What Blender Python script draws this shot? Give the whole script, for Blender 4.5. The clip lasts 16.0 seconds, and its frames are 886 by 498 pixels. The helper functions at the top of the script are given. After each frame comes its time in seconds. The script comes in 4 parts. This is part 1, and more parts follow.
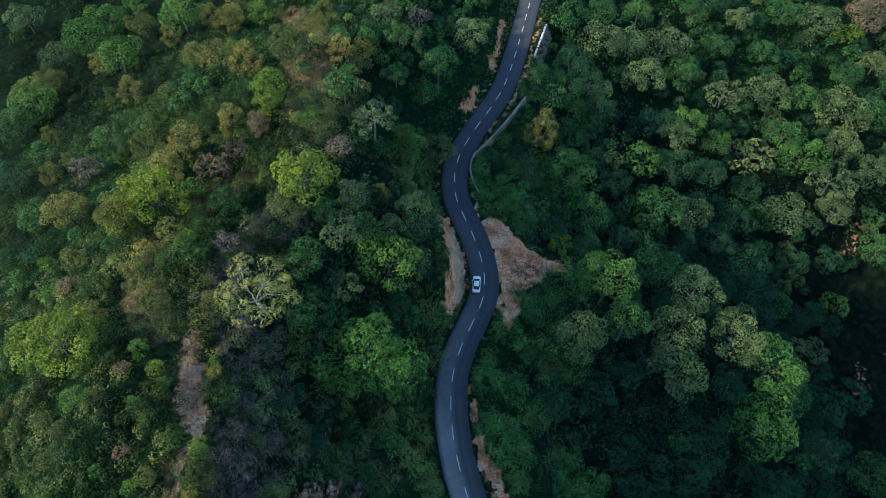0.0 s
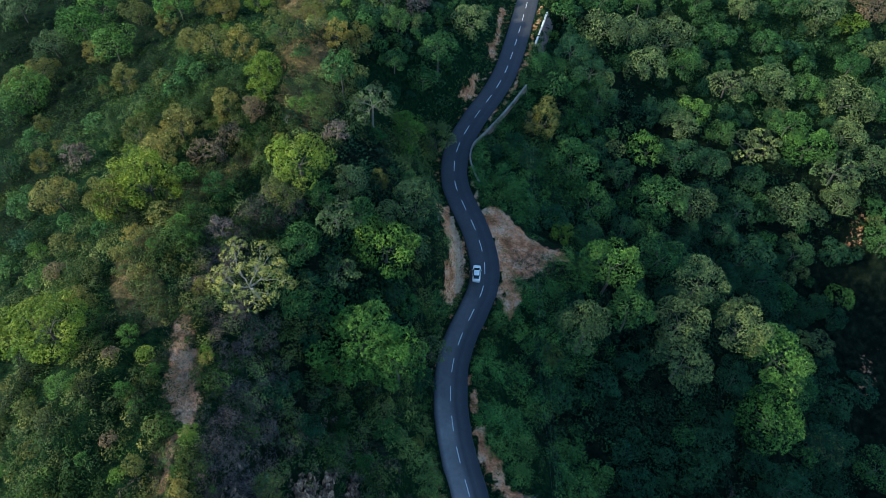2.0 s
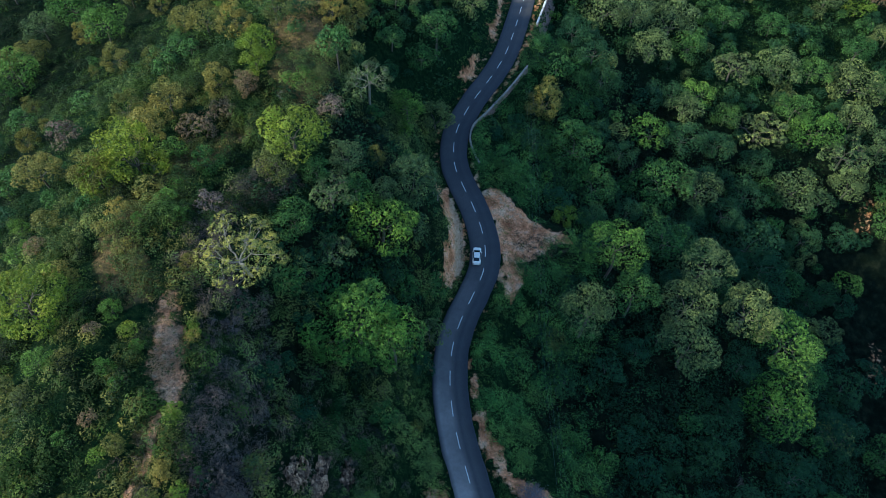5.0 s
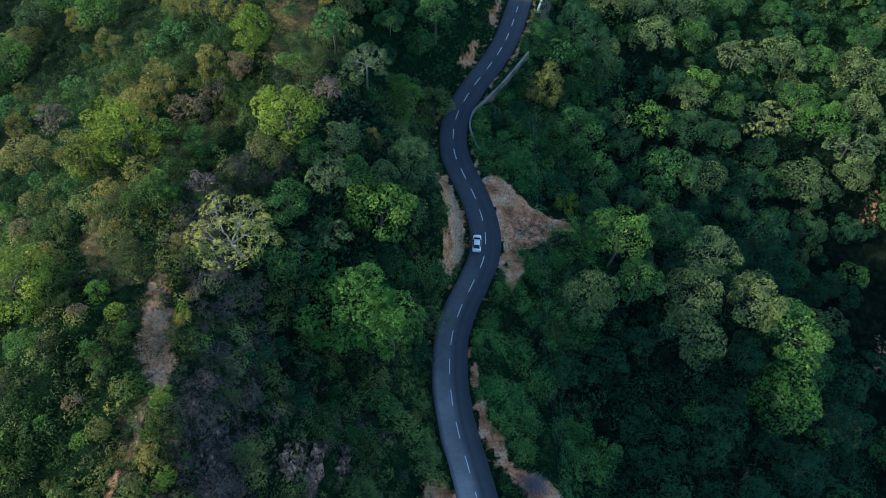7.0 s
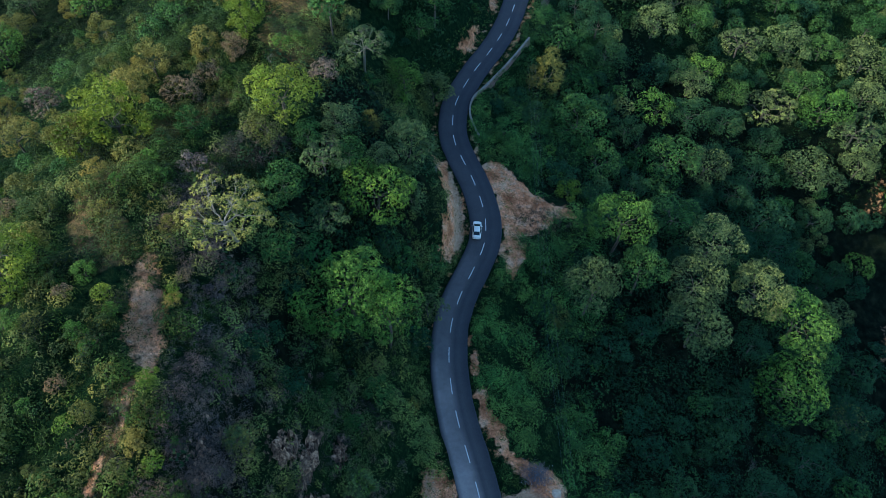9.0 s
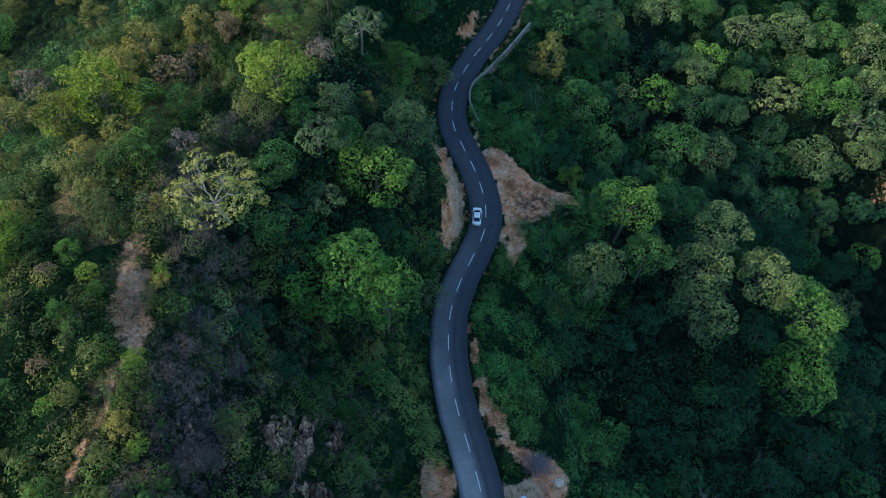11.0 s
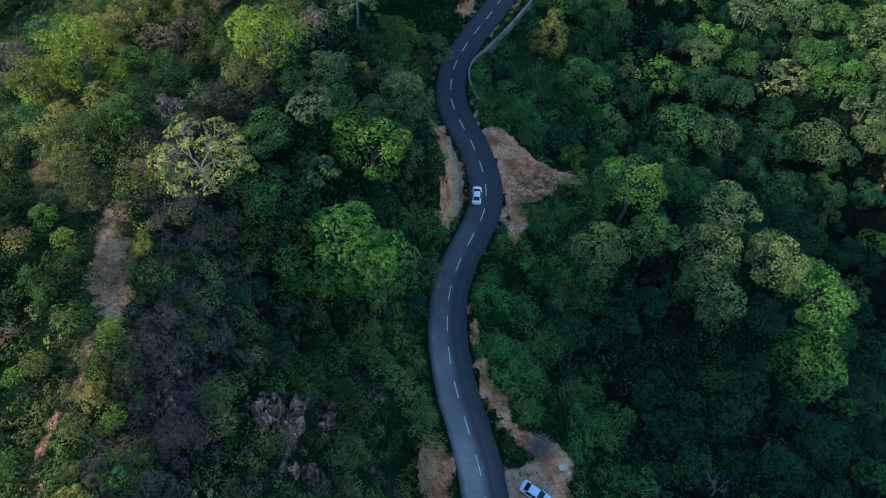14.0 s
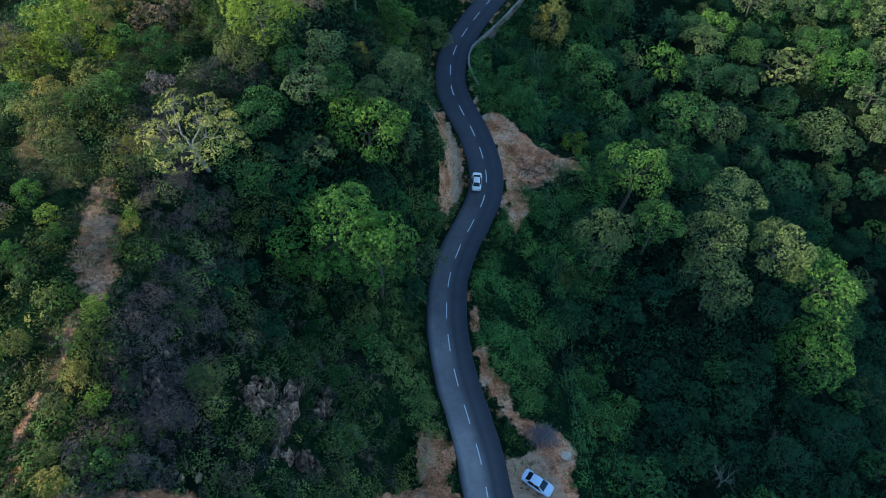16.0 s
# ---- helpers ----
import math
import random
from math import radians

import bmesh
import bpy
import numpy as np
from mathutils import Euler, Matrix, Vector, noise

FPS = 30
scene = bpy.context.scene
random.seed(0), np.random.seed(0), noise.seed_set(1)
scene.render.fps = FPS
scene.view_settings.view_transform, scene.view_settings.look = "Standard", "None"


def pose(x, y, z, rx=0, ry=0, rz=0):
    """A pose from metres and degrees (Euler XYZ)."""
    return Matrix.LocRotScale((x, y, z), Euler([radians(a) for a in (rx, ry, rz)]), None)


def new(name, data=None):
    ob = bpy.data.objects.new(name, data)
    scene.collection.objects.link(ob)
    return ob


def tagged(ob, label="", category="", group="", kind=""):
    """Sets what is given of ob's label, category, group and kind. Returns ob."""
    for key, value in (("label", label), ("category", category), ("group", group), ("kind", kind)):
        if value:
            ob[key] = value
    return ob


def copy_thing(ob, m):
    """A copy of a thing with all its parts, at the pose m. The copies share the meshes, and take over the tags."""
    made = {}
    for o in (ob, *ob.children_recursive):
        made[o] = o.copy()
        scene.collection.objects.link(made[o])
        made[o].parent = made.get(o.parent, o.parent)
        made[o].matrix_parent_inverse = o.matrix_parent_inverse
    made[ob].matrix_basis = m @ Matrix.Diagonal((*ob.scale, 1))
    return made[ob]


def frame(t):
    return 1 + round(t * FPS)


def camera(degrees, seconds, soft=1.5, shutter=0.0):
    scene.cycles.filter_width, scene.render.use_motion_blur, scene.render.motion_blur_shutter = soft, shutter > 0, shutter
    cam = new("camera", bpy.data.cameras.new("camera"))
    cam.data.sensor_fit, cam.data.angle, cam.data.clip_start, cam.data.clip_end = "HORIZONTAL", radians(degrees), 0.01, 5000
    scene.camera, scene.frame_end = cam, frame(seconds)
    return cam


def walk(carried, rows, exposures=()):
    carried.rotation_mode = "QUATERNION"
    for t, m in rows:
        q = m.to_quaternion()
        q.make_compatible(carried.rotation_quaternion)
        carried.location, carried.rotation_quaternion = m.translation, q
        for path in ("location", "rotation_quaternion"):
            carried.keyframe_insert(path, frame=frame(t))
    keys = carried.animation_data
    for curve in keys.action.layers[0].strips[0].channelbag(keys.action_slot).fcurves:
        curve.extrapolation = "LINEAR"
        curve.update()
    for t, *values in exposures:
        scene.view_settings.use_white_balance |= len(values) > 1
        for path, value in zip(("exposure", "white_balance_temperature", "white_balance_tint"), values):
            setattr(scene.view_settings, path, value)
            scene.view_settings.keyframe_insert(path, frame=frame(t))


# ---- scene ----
# ---- the camera: a drone that sinks slowly over a hill road ----
cam = camera(68.0, 16.0, soft=0.75)
PATH = [
    (0, 0.00, 0.00, 120.11, 35.000, -0.000, 0.000),
    (1, 0.02, -0.13, 118.28, 34.986, -0.003, -0.024),
    (2, 0.05, -0.26, 116.45, 34.964, -0.003, -0.048),
    (3, 0.08, -0.40, 114.61, 34.937, -0.001, -0.069),
    (4, 0.12, -0.54, 112.77, 34.905, 0.004, -0.090),
    (5, 0.16, -0.69, 110.92, 34.869, 0.009, -0.110),
    (6, 0.21, -0.85, 109.07, 34.831, 0.015, -0.130),
    (7, 0.26, -1.01, 107.22, 34.792, 0.020, -0.149),
    (8, 0.31, -1.17, 105.38, 34.752, 0.024, -0.168),
    (9, 0.36, -1.34, 103.53, 34.713, 0.026, -0.187),
    (10, 0.41, -1.52, 101.70, 34.675, 0.025, -0.207),
    (11, 0.45, -1.70, 99.87, 34.641, 0.021, -0.226),
    (12, 0.49, -1.88, 98.06, 34.610, 0.012, -0.247),
    (13, 0.52, -2.06, 96.27, 34.585, -0.001, -0.268),
    (14, 0.54, -2.25, 94.49, 34.566, -0.021, -0.291),
    (15, 0.53, -2.44, 92.75, 34.554, -0.047, -0.314),
    (16, 0.51, -2.63, 91.04, 34.551, -0.080, -0.339),
]
walk(cam, [(t, pose(x, y, z, rx, ry, rz)) for t, x, y, z, rx, ry, rz in PATH], exposures=((0.0, 0.97, 4600, -3.0), (16.0, 1.07, 4600, -3.0)))

# ---- light: low, veiled sun over the ridge, evening sky ----
SUN_ELEVATION, SUN_TURN = 30.0, 100.0
world = bpy.data.worlds.new("evening_sky")
scene.world = world
world.use_nodes = True
wn = world.node_tree
sky = wn.nodes.new("ShaderNodeTexSky")
sky.sky_type, sky.sun_disc = "NISHITA", False
sky.sun_elevation, sky.sun_rotation = radians(SUN_ELEVATION), radians(-SUN_TURN)
wn.links.new(sky.outputs[0], wn.nodes["Background"].inputs[0])
wn.nodes["Background"].inputs[1].default_value = 0.15
sun = new("sun", bpy.data.lights.new("sun", "SUN"))
sun.data.energy, sun.data.angle, sun.data.color = 3.7, radians(4), (1.0, 0.8, 0.5)
sun.matrix_world = pose(0, 0, 150, 90 - SUN_ELEVATION, 0, SUN_TURN + 180)


# ---- materials ----
def material(name, roughness=0.9):
    m = bpy.data.materials.new(name)
    m.use_nodes = True
    m.node_tree.nodes["Principled BSDF"].inputs["Roughness"].default_value = roughness
    m.node_tree.nodes["Principled BSDF"].inputs["Specular IOR Level"].default_value = 0.25
    return m, m.node_tree, m.node_tree.nodes["Principled BSDF"]


def node(tree, kind, **values):
    n = tree.nodes.new(kind)
    for key, value in values.items():
        n.inputs[key].default_value = value
    return n


def ramp(tree, source, stops):
    r = tree.nodes.new("ShaderNodeValToRGB")
    e = r.color_ramp.elements
    while len(e) < len(stops):
        e.new(0.5)
    for i, (p, c) in enumerate(stops):
        e[i].position, e[i].color = p, (*c, 1)
    tree.links.new(source, r.inputs[0])
    return r.outputs[0]


def grain(tree, scale, detail=4.0, rough=0.6):
    g = tree.nodes.new("ShaderNodeNewGeometry")
    n = node(tree, "ShaderNodeTexNoise", Scale=scale, Detail=detail, Roughness=rough)
    tree.links.new(g.outputs["Position"], n.inputs["Vector"])
    return n.outputs["Fac"]


def mixed(tree, fac, a, b, how="MIX"):
    m = tree.nodes.new("ShaderNodeMix")
    m.data_type, m.blend_type = "RGBA", how
    for value, i in ((fac, 0), (a, 6), (b, 7)):
        if hasattr(value, "links"):
            tree.links.new(value, m.inputs[i])
        elif i == 0:
            m.inputs[0].default_value = value
        else:
            m.inputs[i].default_value = (*value, 1)
    return m.outputs[2]


def bump(tree, bsdf, height, strength, distance):
    b = node(tree, "ShaderNodeBump", Strength=strength, Distance=distance)
    tree.links.new(height, b.inputs["Height"])
    tree.links.new(b.outputs[0], bsdf.inputs["Normal"])


def blend(a, b, t):
    return tuple(p + (q - p) * t for p, q in zip(a, b))


def leaf_material(name, dark, light, shift, patch=0.12, plants=0.35):
    """Leaves: each its own tone, tones that differ from plant to plant and drift over the slope."""
    m, t, p = material(name, 0.62)
    g = t.nodes.new("ShaderNodeNewGeometry")
    c = ramp(t, g.outputs["Random Per Island"], ((0.0, blend(dark, light, 0.3)), (0.5, blend(dark, light, 0.43)), (1.0, blend(dark, light, 0.62))))
    c = mixed(t, ramp(t, grain(t, patch), ((0.4, (0, 0, 0)), (0.6, (1, 1, 1)))), c, mixed(t, 1.0, c, shift, "MULTIPLY"))
    a = t.nodes.new("ShaderNodeAttribute")
    a.attribute_name = "plant_tone"
    lo, hi = 1 - plants, 1 + 1.3 * plants
    c = mixed(t, 1.0, c, ramp(t, a.outputs["Fac"], ((0.0, (lo * 0.9, lo, lo * 1.15)), (0.5, (1, 1, 1)), (1.0, (hi * 1.15, hi, hi * 0.8)))), "MULTIPLY")
    o = t.nodes.new("ShaderNodeObjectInfo")
    c = mixed(t, 1.0, c, ramp(t, o.outputs["Random"], ((0.0, (0.78, 0.84, 0.85)), (0.5, (1, 1, 1)), (1.0, (1.25, 1.12, 0.95)))), "MULTIPLY")
    t.links.new(c, p.inputs["Base Color"])
    p.inputs["Specular IOR Level"].default_value = 0.08
    glow, both = t.nodes.new("ShaderNodeBsdfTranslucent"), t.nodes.new("ShaderNodeMixShader")
    t.links.new(mixed(t, 1.0, c, (1.15, 1.1, 0.6), "MULTIPLY"), glow.inputs["Color"])
    both.inputs[0].default_value = 0.15
    t.links.new(p.outputs[0], both.inputs[1])
    t.links.new(glow.outputs[0], both.inputs[2])
    t.links.new(both.outputs[0], t.nodes["Material Output"].inputs["Surface"])
    return m


LEAF = {
    "deep": leaf_material("deep_green_leaves", (0.011, 0.03, 0.01), (0.135, 0.225, 0.056), (0.88, 0.97, 0.85), 0.12, 0.7),
    "moss": leaf_material("fresh_green_leaves", (0.02, 0.045, 0.009), (0.215, 0.325, 0.055), (0.92, 1.0, 0.85), 0.12, 0.7),
    "teal": leaf_material("blue_green_leaves", (0.008, 0.022, 0.01), (0.075, 0.14, 0.05), (0.9, 0.95, 1.05)),
    "grey": leaf_material("grey_green_leaves", (0.018, 0.034, 0.015), (0.22, 0.275, 0.095), (1.05, 1.0, 0.9), 0.12, 0.7),
    "lime": leaf_material("lime_green_leaves", (0.026, 0.046, 0.007), (0.29, 0.335, 0.033), (0.9, 1.0, 0.9), 0.12, 0.35),
    "olive": leaf_material("olive_leaves", (0.02, 0.03, 0.009), (0.225, 0.23, 0.06), (1.1, 0.97, 0.75), 0.12, 0.4),
    "yellow": leaf_material("yellowing_leaves", (0.05, 0.046, 0.012), (0.42, 0.36, 0.085), (1.05, 0.95, 0.8), 0.12, 0.35),
    "pale": leaf_material("pale_yellow_green_leaves", (0.06, 0.06, 0.016), (0.46, 0.43, 0.1), (1.05, 1.0, 0.85), 0.12, 0.4),
    "rust": leaf_material("rust_brown_leaves", (0.045, 0.036, 0.02), (0.27, 0.2, 0.12), (1.0, 0.95, 0.9)),
    "dry": leaf_material("dry_grey_brown_twigs", (0.024, 0.019, 0.016), (0.26, 0.205, 0.17), (1.1, 0.95, 0.9), 0.12, 0.6),
    "grass": leaf_material("slope_grass_blades", (0.018, 0.045, 0.013), (0.15, 0.21, 0.05), (1.15, 1.0, 0.8), 0.09, 0.5),
    "scrub": leaf_material("roadside_scrub_leaves", (0.03, 0.055, 0.014), (0.31, 0.38, 0.1), (1.1, 0.87, 0.8), 0.09, 0.6),
    "verdant": leaf_material("lush_green_leaves", (0.022, 0.06, 0.015), (0.24, 0.38, 0.085), (1.0, 0.85, 0.85), 0.09, 0.6),
    "thicket": leaf_material("shade_dark_thicket_leaves", (0.005, 0.016, 0.007), (0.068, 0.125, 0.042), (0.9, 0.85, 0.85), 0.09, 0.6),
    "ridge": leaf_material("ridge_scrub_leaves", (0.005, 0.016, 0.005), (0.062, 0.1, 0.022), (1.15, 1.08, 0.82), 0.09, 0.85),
}


def bark_material(name, dark, light):
    m, t, p = material(name, 0.9)
    t.links.new(ramp(t, grain(t, 3.0), ((0.3, dark), (0.7, light))), p.inputs["Base Color"])
    bump(t, p, grain(t, 9.0), 0.6, 0.05)
    return m


BARK = bark_material("brown_bark", (0.05, 0.038, 0.028), (0.15, 0.12, 0.09))
PALE_BARK = bark_material("pale_bark", (0.12, 0.1, 0.075), (0.3, 0.26, 0.2))


def ground_material():
    """Ground darkened for the shade between plants; dry grass, bare earth and pale dusty earth where the attributes say
    so.
    """
    m, t, p = material("hillside", 0.95)
    p.inputs["Specular IOR Level"].default_value = 0.02

    def share(name, wander, scale, lo, hi):
        a = t.nodes.new("ShaderNodeAttribute")
        a.attribute_name = name
        spread = node(t, "ShaderNodeMath")
        spread.operation, spread.inputs[1].default_value, spread.inputs[2].default_value = "MULTIPLY_ADD", wander, -wander / 2
        t.links.new(grain(t, scale, 6), spread.inputs[0])
        total = node(t, "ShaderNodeMath")
        t.links.new(a.outputs["Fac"], total.inputs[0])
        t.links.new(spread.outputs[0], total.inputs[1])
        return ramp(t, total.outputs[0], ((lo, (0, 0, 0)), (hi, (1, 1, 1))))
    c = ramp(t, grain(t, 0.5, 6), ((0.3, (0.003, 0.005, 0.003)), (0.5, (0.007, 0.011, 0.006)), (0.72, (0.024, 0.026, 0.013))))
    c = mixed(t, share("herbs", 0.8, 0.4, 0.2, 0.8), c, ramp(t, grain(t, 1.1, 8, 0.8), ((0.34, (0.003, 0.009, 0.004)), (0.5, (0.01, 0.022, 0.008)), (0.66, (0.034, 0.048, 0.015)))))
    c = mixed(t, share("dry_grass", 1.0, 0.6, 0.3, 0.8), c, ramp(t, grain(t, 1.2, 6), ((0.3, (0.05, 0.045, 0.018)), (0.55, (0.14, 0.1, 0.042)), (0.75, (0.3, 0.15, 0.065)))))
    earth = ramp(t, grain(t, 0.3, 5), ((0.36, (0.38, 0.145, 0.06)), (0.5, (0.74, 0.32, 0.14)), (0.64, (0.78, 0.46, 0.26))))
    earth = mixed(t, 1.0, earth, ramp(t, grain(t, 7.0, 4, 0.7), ((0.36, (0.6, 0.58, 0.56)), (0.5, (1, 1, 1)), (0.66, (1.35, 1.4, 1.45)))), "MULTIPLY")
    earth = mixed(t, 1.0, earth, ramp(t, grain(t, 2.2, 8, 0.7), ((0.32, (0.45, 0.43, 0.42)), (0.5, (0.95, 0.95, 0.95)), (0.7, (1.3, 1.3, 1.35)))), "MULTIPLY")
    pale = ramp(t, grain(t, 1.6, 8, 0.7), ((0.3, (0.34, 0.19, 0.1)), (0.55, (0.6, 0.37, 0.21)), (0.75, (0.72, 0.51, 0.32))))
    earth = mixed(t, share("dusty", 0.9, 0.8, 0.35, 0.75), earth, pale)
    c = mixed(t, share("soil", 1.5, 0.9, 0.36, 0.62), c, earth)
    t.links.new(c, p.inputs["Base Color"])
    bump(t, p, grain(t, 2.5, 8, 0.75), 1.0, 0.6)
    return m


def asphalt_material():
    m, t, p = material("asphalt", 0.92)
    p.inputs["Specular IOR Level"].default_value = 0.12
    c = ramp(t, grain(t, 6.0, 8, 0.7), ((0.3, (0.037, 0.035, 0.036)), (0.7, (0.068, 0.065, 0.066))))
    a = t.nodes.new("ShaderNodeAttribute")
    a.attribute_name = "wear_sheen"
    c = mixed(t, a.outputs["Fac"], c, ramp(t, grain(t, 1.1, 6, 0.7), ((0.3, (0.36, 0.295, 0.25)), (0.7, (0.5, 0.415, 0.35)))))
    t.links.new(mixed(t, 0.25, c, ramp(t, grain(t, 0.35, 5), ((0.3, (0.01, 0.01, 0.013)), (0.7, (0.045, 0.045, 0.052)))), "MIX"), p.inputs["Base Color"])
    bump(t, p, grain(t, 20.0, 4), 0.3, 0.01)
    return m


def plain_material(name, dark, light, roughness, scale=2.0, metal=0.0):
    m, t, p = material(name, roughness)
    t.links.new(ramp(t, grain(t, scale, 6), ((0.3, dark), (0.7, light))), p.inputs["Base Color"])
    p.inputs["Metallic"].default_value = metal
    return m


GROUND, ASPHALT = ground_material(), asphalt_material()
ROAD_PAINT = plain_material("worn_white_road_paint", (0.55, 0.5, 0.44), (0.82, 0.75, 0.66), 0.7, 4.0)


# ---- the lie of the land ----
def weights(xs, x):
    """Catmull-Rom weights of the knots xs at the places x, straight outside them."""
    xs, x = np.asarray(xs, float), np.atleast_1d(np.asarray(x, float))
    one = np.eye(len(xs))
    m = np.gradient(one, xs, axis=0)
    i = np.clip(np.searchsorted(xs, x) - 1, 0, len(xs) - 2)
    h = (xs[i + 1] - xs[i])[:, None]
    t = np.clip((x[:, None] - xs[i][:, None]) / h, 0.0, 1.0)
    w = (2 * t**3 - 3 * t**2 + 1) * one[i] + (t**3 - 2 * t**2 + t) * h * m[i] + (3 * t**2 - 2 * t**3) * one[i + 1] + (t**3 - t**2) * h * m[i + 1]
    return w + np.minimum(x - xs[0], 0)[:, None] * m[0] + np.maximum(x - xs[-1], 0)[:, None] * m[-1]


def cubic(xs, vs, x):
    return weights(xs, x) @ np.asarray(vs, float)


def smooth(a, b, x):
    t = np.clip((x - a) / (b - a), 0.0, 1.0)
    return t * t * (3 - 2 * t)


# the road's middle line: x by y, and its height by y
ROAD_Y = [8, 18, 23, 29.2, 35.4, 41.6, 48, 54.4, 60.2, 65.7, 71.3, 77.2, 83.1, 88.7, 94.3, 99.6, 105.2, 111.1, 116.5, 121.5, 126.4, 131.2, 136.6, 142.4, 148.3, 160.7, 173.3, 190, 215]
ROAD_X = [8.0, 6.4, 5.7, 4.3, 2.8, 1.8, 1.5, 2.1, 3.8, 6.2, 8.4, 9.0, 8.2, 6.7, 4.7, 3.1, 2.8, 3.7, 5.8, 8.4, 11.3, 13.9, 16.3, 18.2, 19.8, 22.9, 25.9, 30, 37]
RISE_Y = [10, 25, 35, 42, 48, 60, 75, 95, 112, 125, 140, 160, 180]
RISE_Z = [7.6, 4.6, 2.8, 1.8, 1.0, 0.2, -0.3, -0.6, -0.1, 0.7, 1.1, 0.6, 0.2]
# sections across the road: height over it, by metres to its side, at seven places along it
ACROSS = [-130, -95, -65, -45, -32, -20, -10, -5, 5, 12, 25, 45, 70, 100, 140]
ALONG = [10, 32, 58, 85, 115, 145, 190]
RELIEF = [
    [-4, 15, 27, 32, 31, 18, 5, 0, 0, -2, -9, -24, -40, -55, -75],
    [-7, 15, 29, 36, 32, 16, 9, 0, 0, -4, -13, -23, -38, -55, -71],
    [-10, 15, 31, 35, 32, 23, 10, 0, 0, -6, -14, -20, -32, -55, -66],
    [-12, 12, 25, 29, 30, 23, 9, 0, 0, -2, -7, -16, -31, -52, -58],
    [-13, 2, 16, 23, 24, 19, 7, 0, 0, -3, -10, -19, -30, -43, -47],
    [-10, 1, 11, 16, 16, 11, 4, 0, 0, -4, -10, -20, -27, -34, -38],
    [-7, 1, 6, 7, 6, 4, 1, 0, 0, -3, -8, -14, -18, -24, -29],
]


def road_x(y):
    return cubic(ROAD_Y, ROAD_X, np.clip(y, -40, 300))


def road_z(y):
    return cubic(RISE_Y, RISE_Z, np.clip(y, 0, 190))


def value_noise(x, y, seed=0):
    """Smooth noise between -1 and 1 with cells of one unit."""
    xi, yi = np.floor(x).astype(np.int64), np.floor(y).astype(np.int64)
    fx, fy = x - xi, y - yi
    fx, fy = fx * fx * (3 - 2 * fx), fy * fy * (3 - 2 * fy)

    def corner(a, b):
        h = (a * 374761393 + b * 668265263 + seed * 974634777) & 0x7FFFFFFF
        h = ((h ^ (h >> 13)) * 1274126177) & 0x7FFFFFFF
        return ((h ^ (h >> 16)) & 0xFFFF) / 32767.5 - 1
    return (corner(xi, yi) * (1 - fx) + corner(xi + 1, yi) * fx) * (1 - fy) + (corner(xi, yi + 1) * (1 - fx) + corner(xi + 1, yi + 1) * fx) * fy


def rough(x, y, size, octaves=3, seed=0):
    return sum(value_noise(x / size * 2**k, y / size * 2**k, seed + k) * 0.5**k for k in range(octaves))


def side(x, y):
    """Metres to the right of the road's middle line, square to it."""
    yc = np.clip(y, 0, 230)
    slope = (road_x(yc + 1) - road_x(yc - 1)) / 2
    return (x - road_x(yc)) / np.sqrt(1 + slope**2)


def blob(x, y, cx, cy, rx, ry, turn=0.0):
    """1 in the middle of an oval, 0.5 at its rim, 0 far off."""
    c, s = math.cos(radians(turn)), math.sin(radians(turn))
    a, b = ((x - cx) * c + (y - cy) * s) / rx, ((y - cy) * c - (x - cx) * s) / ry
    return 1 / (1 + (a * a + b * b)**2)


def ground(x, y):
    x, y = np.atleast_1d(np.asarray(x, float)), np.atleast_1d(np.asarray(y, float))
    yc = np.clip(y, 0, 230)
    u = x - road_x(yc)
    flat = side(x, y)
    h = ((weights(ALONG, np.clip(yc, 0, 215)) @ np.array(RELIEF, float)) * weights(ACROSS, np.clip(u, -135, 150))).sum(1)
    # the earth spur beside the bend, and the lay-by
    spur = np.clip(1.6 * np.maximum(blob(x, y, 15.5, 79, 5, 11, 20), blob(x, y, 22, 81.5, 6.5, 3.8, -15)), 0, 1) * (flat > 0)
    h = h * (1 - spur) + spur * (-1.0 - 0.03 * (u - 5))
    layby = np.clip(1.7 * blob(x, y, 12.5, 21, 6.5, 7), 0, 1) * (flat > 0)
    h = h * (1 - layby) + layby * -0.2
    # the levelled shelf under the cut bank
    shelf = np.clip(1.8 * blob(x, y, -0.9, 19, 4.4, 9.8), 0, 1) * (flat < 0)
    h = h * (1 - shelf) + shelf * 0.25
    # below the parapet and the retaining wall the ground drops away
    wall = cubic([100, 108, 113, 118, 125, 132, 146, 166], [3.8, 3.8, 3.9, 5.0, 6.7, 7.0, 6.3, 6.3], np.clip(y, 100, 166))
    span = 2.6 * smooth(112, 118, y) * (1 - smooth(131, 135, y)) + 3.4 * smooth(146, 149, y) * (1 - smooth(163, 167, y))
    h = h - span * smooth(wall, wall + 0.9, flat) * (1 - smooth(wall + 4, wall + 10, flat))
    far = np.clip((np.hypot(x - 20, y - 100) - 150) / 300, 0, 1)
    b = smooth(3.5, 6.5, np.abs(flat))
    away = smooth(6, 16, np.abs(flat)) * (1 - 0.8 * layby) * (1 - 0.6 * spur)
    h = h + away * (1.7 * rough(x, y, 13, 4, 3) + 0.35 * rough(x, y, 2.2, 2, 9)) + 0.25 * b * rough(x, y, 2.5, 2, 5) + far * 25 * rough(x, y, 130, 3, 7)
    return road_z(yc) - 0.12 * (1 - b) + b * h


def ground_at(x, y):
    return float(ground(x, y)[0])


# ---- meshes ----
def raw_mesh(name, verts, quads, mats, smooth_faces=False, floats=None):
    """A mesh of quads straight from arrays."""
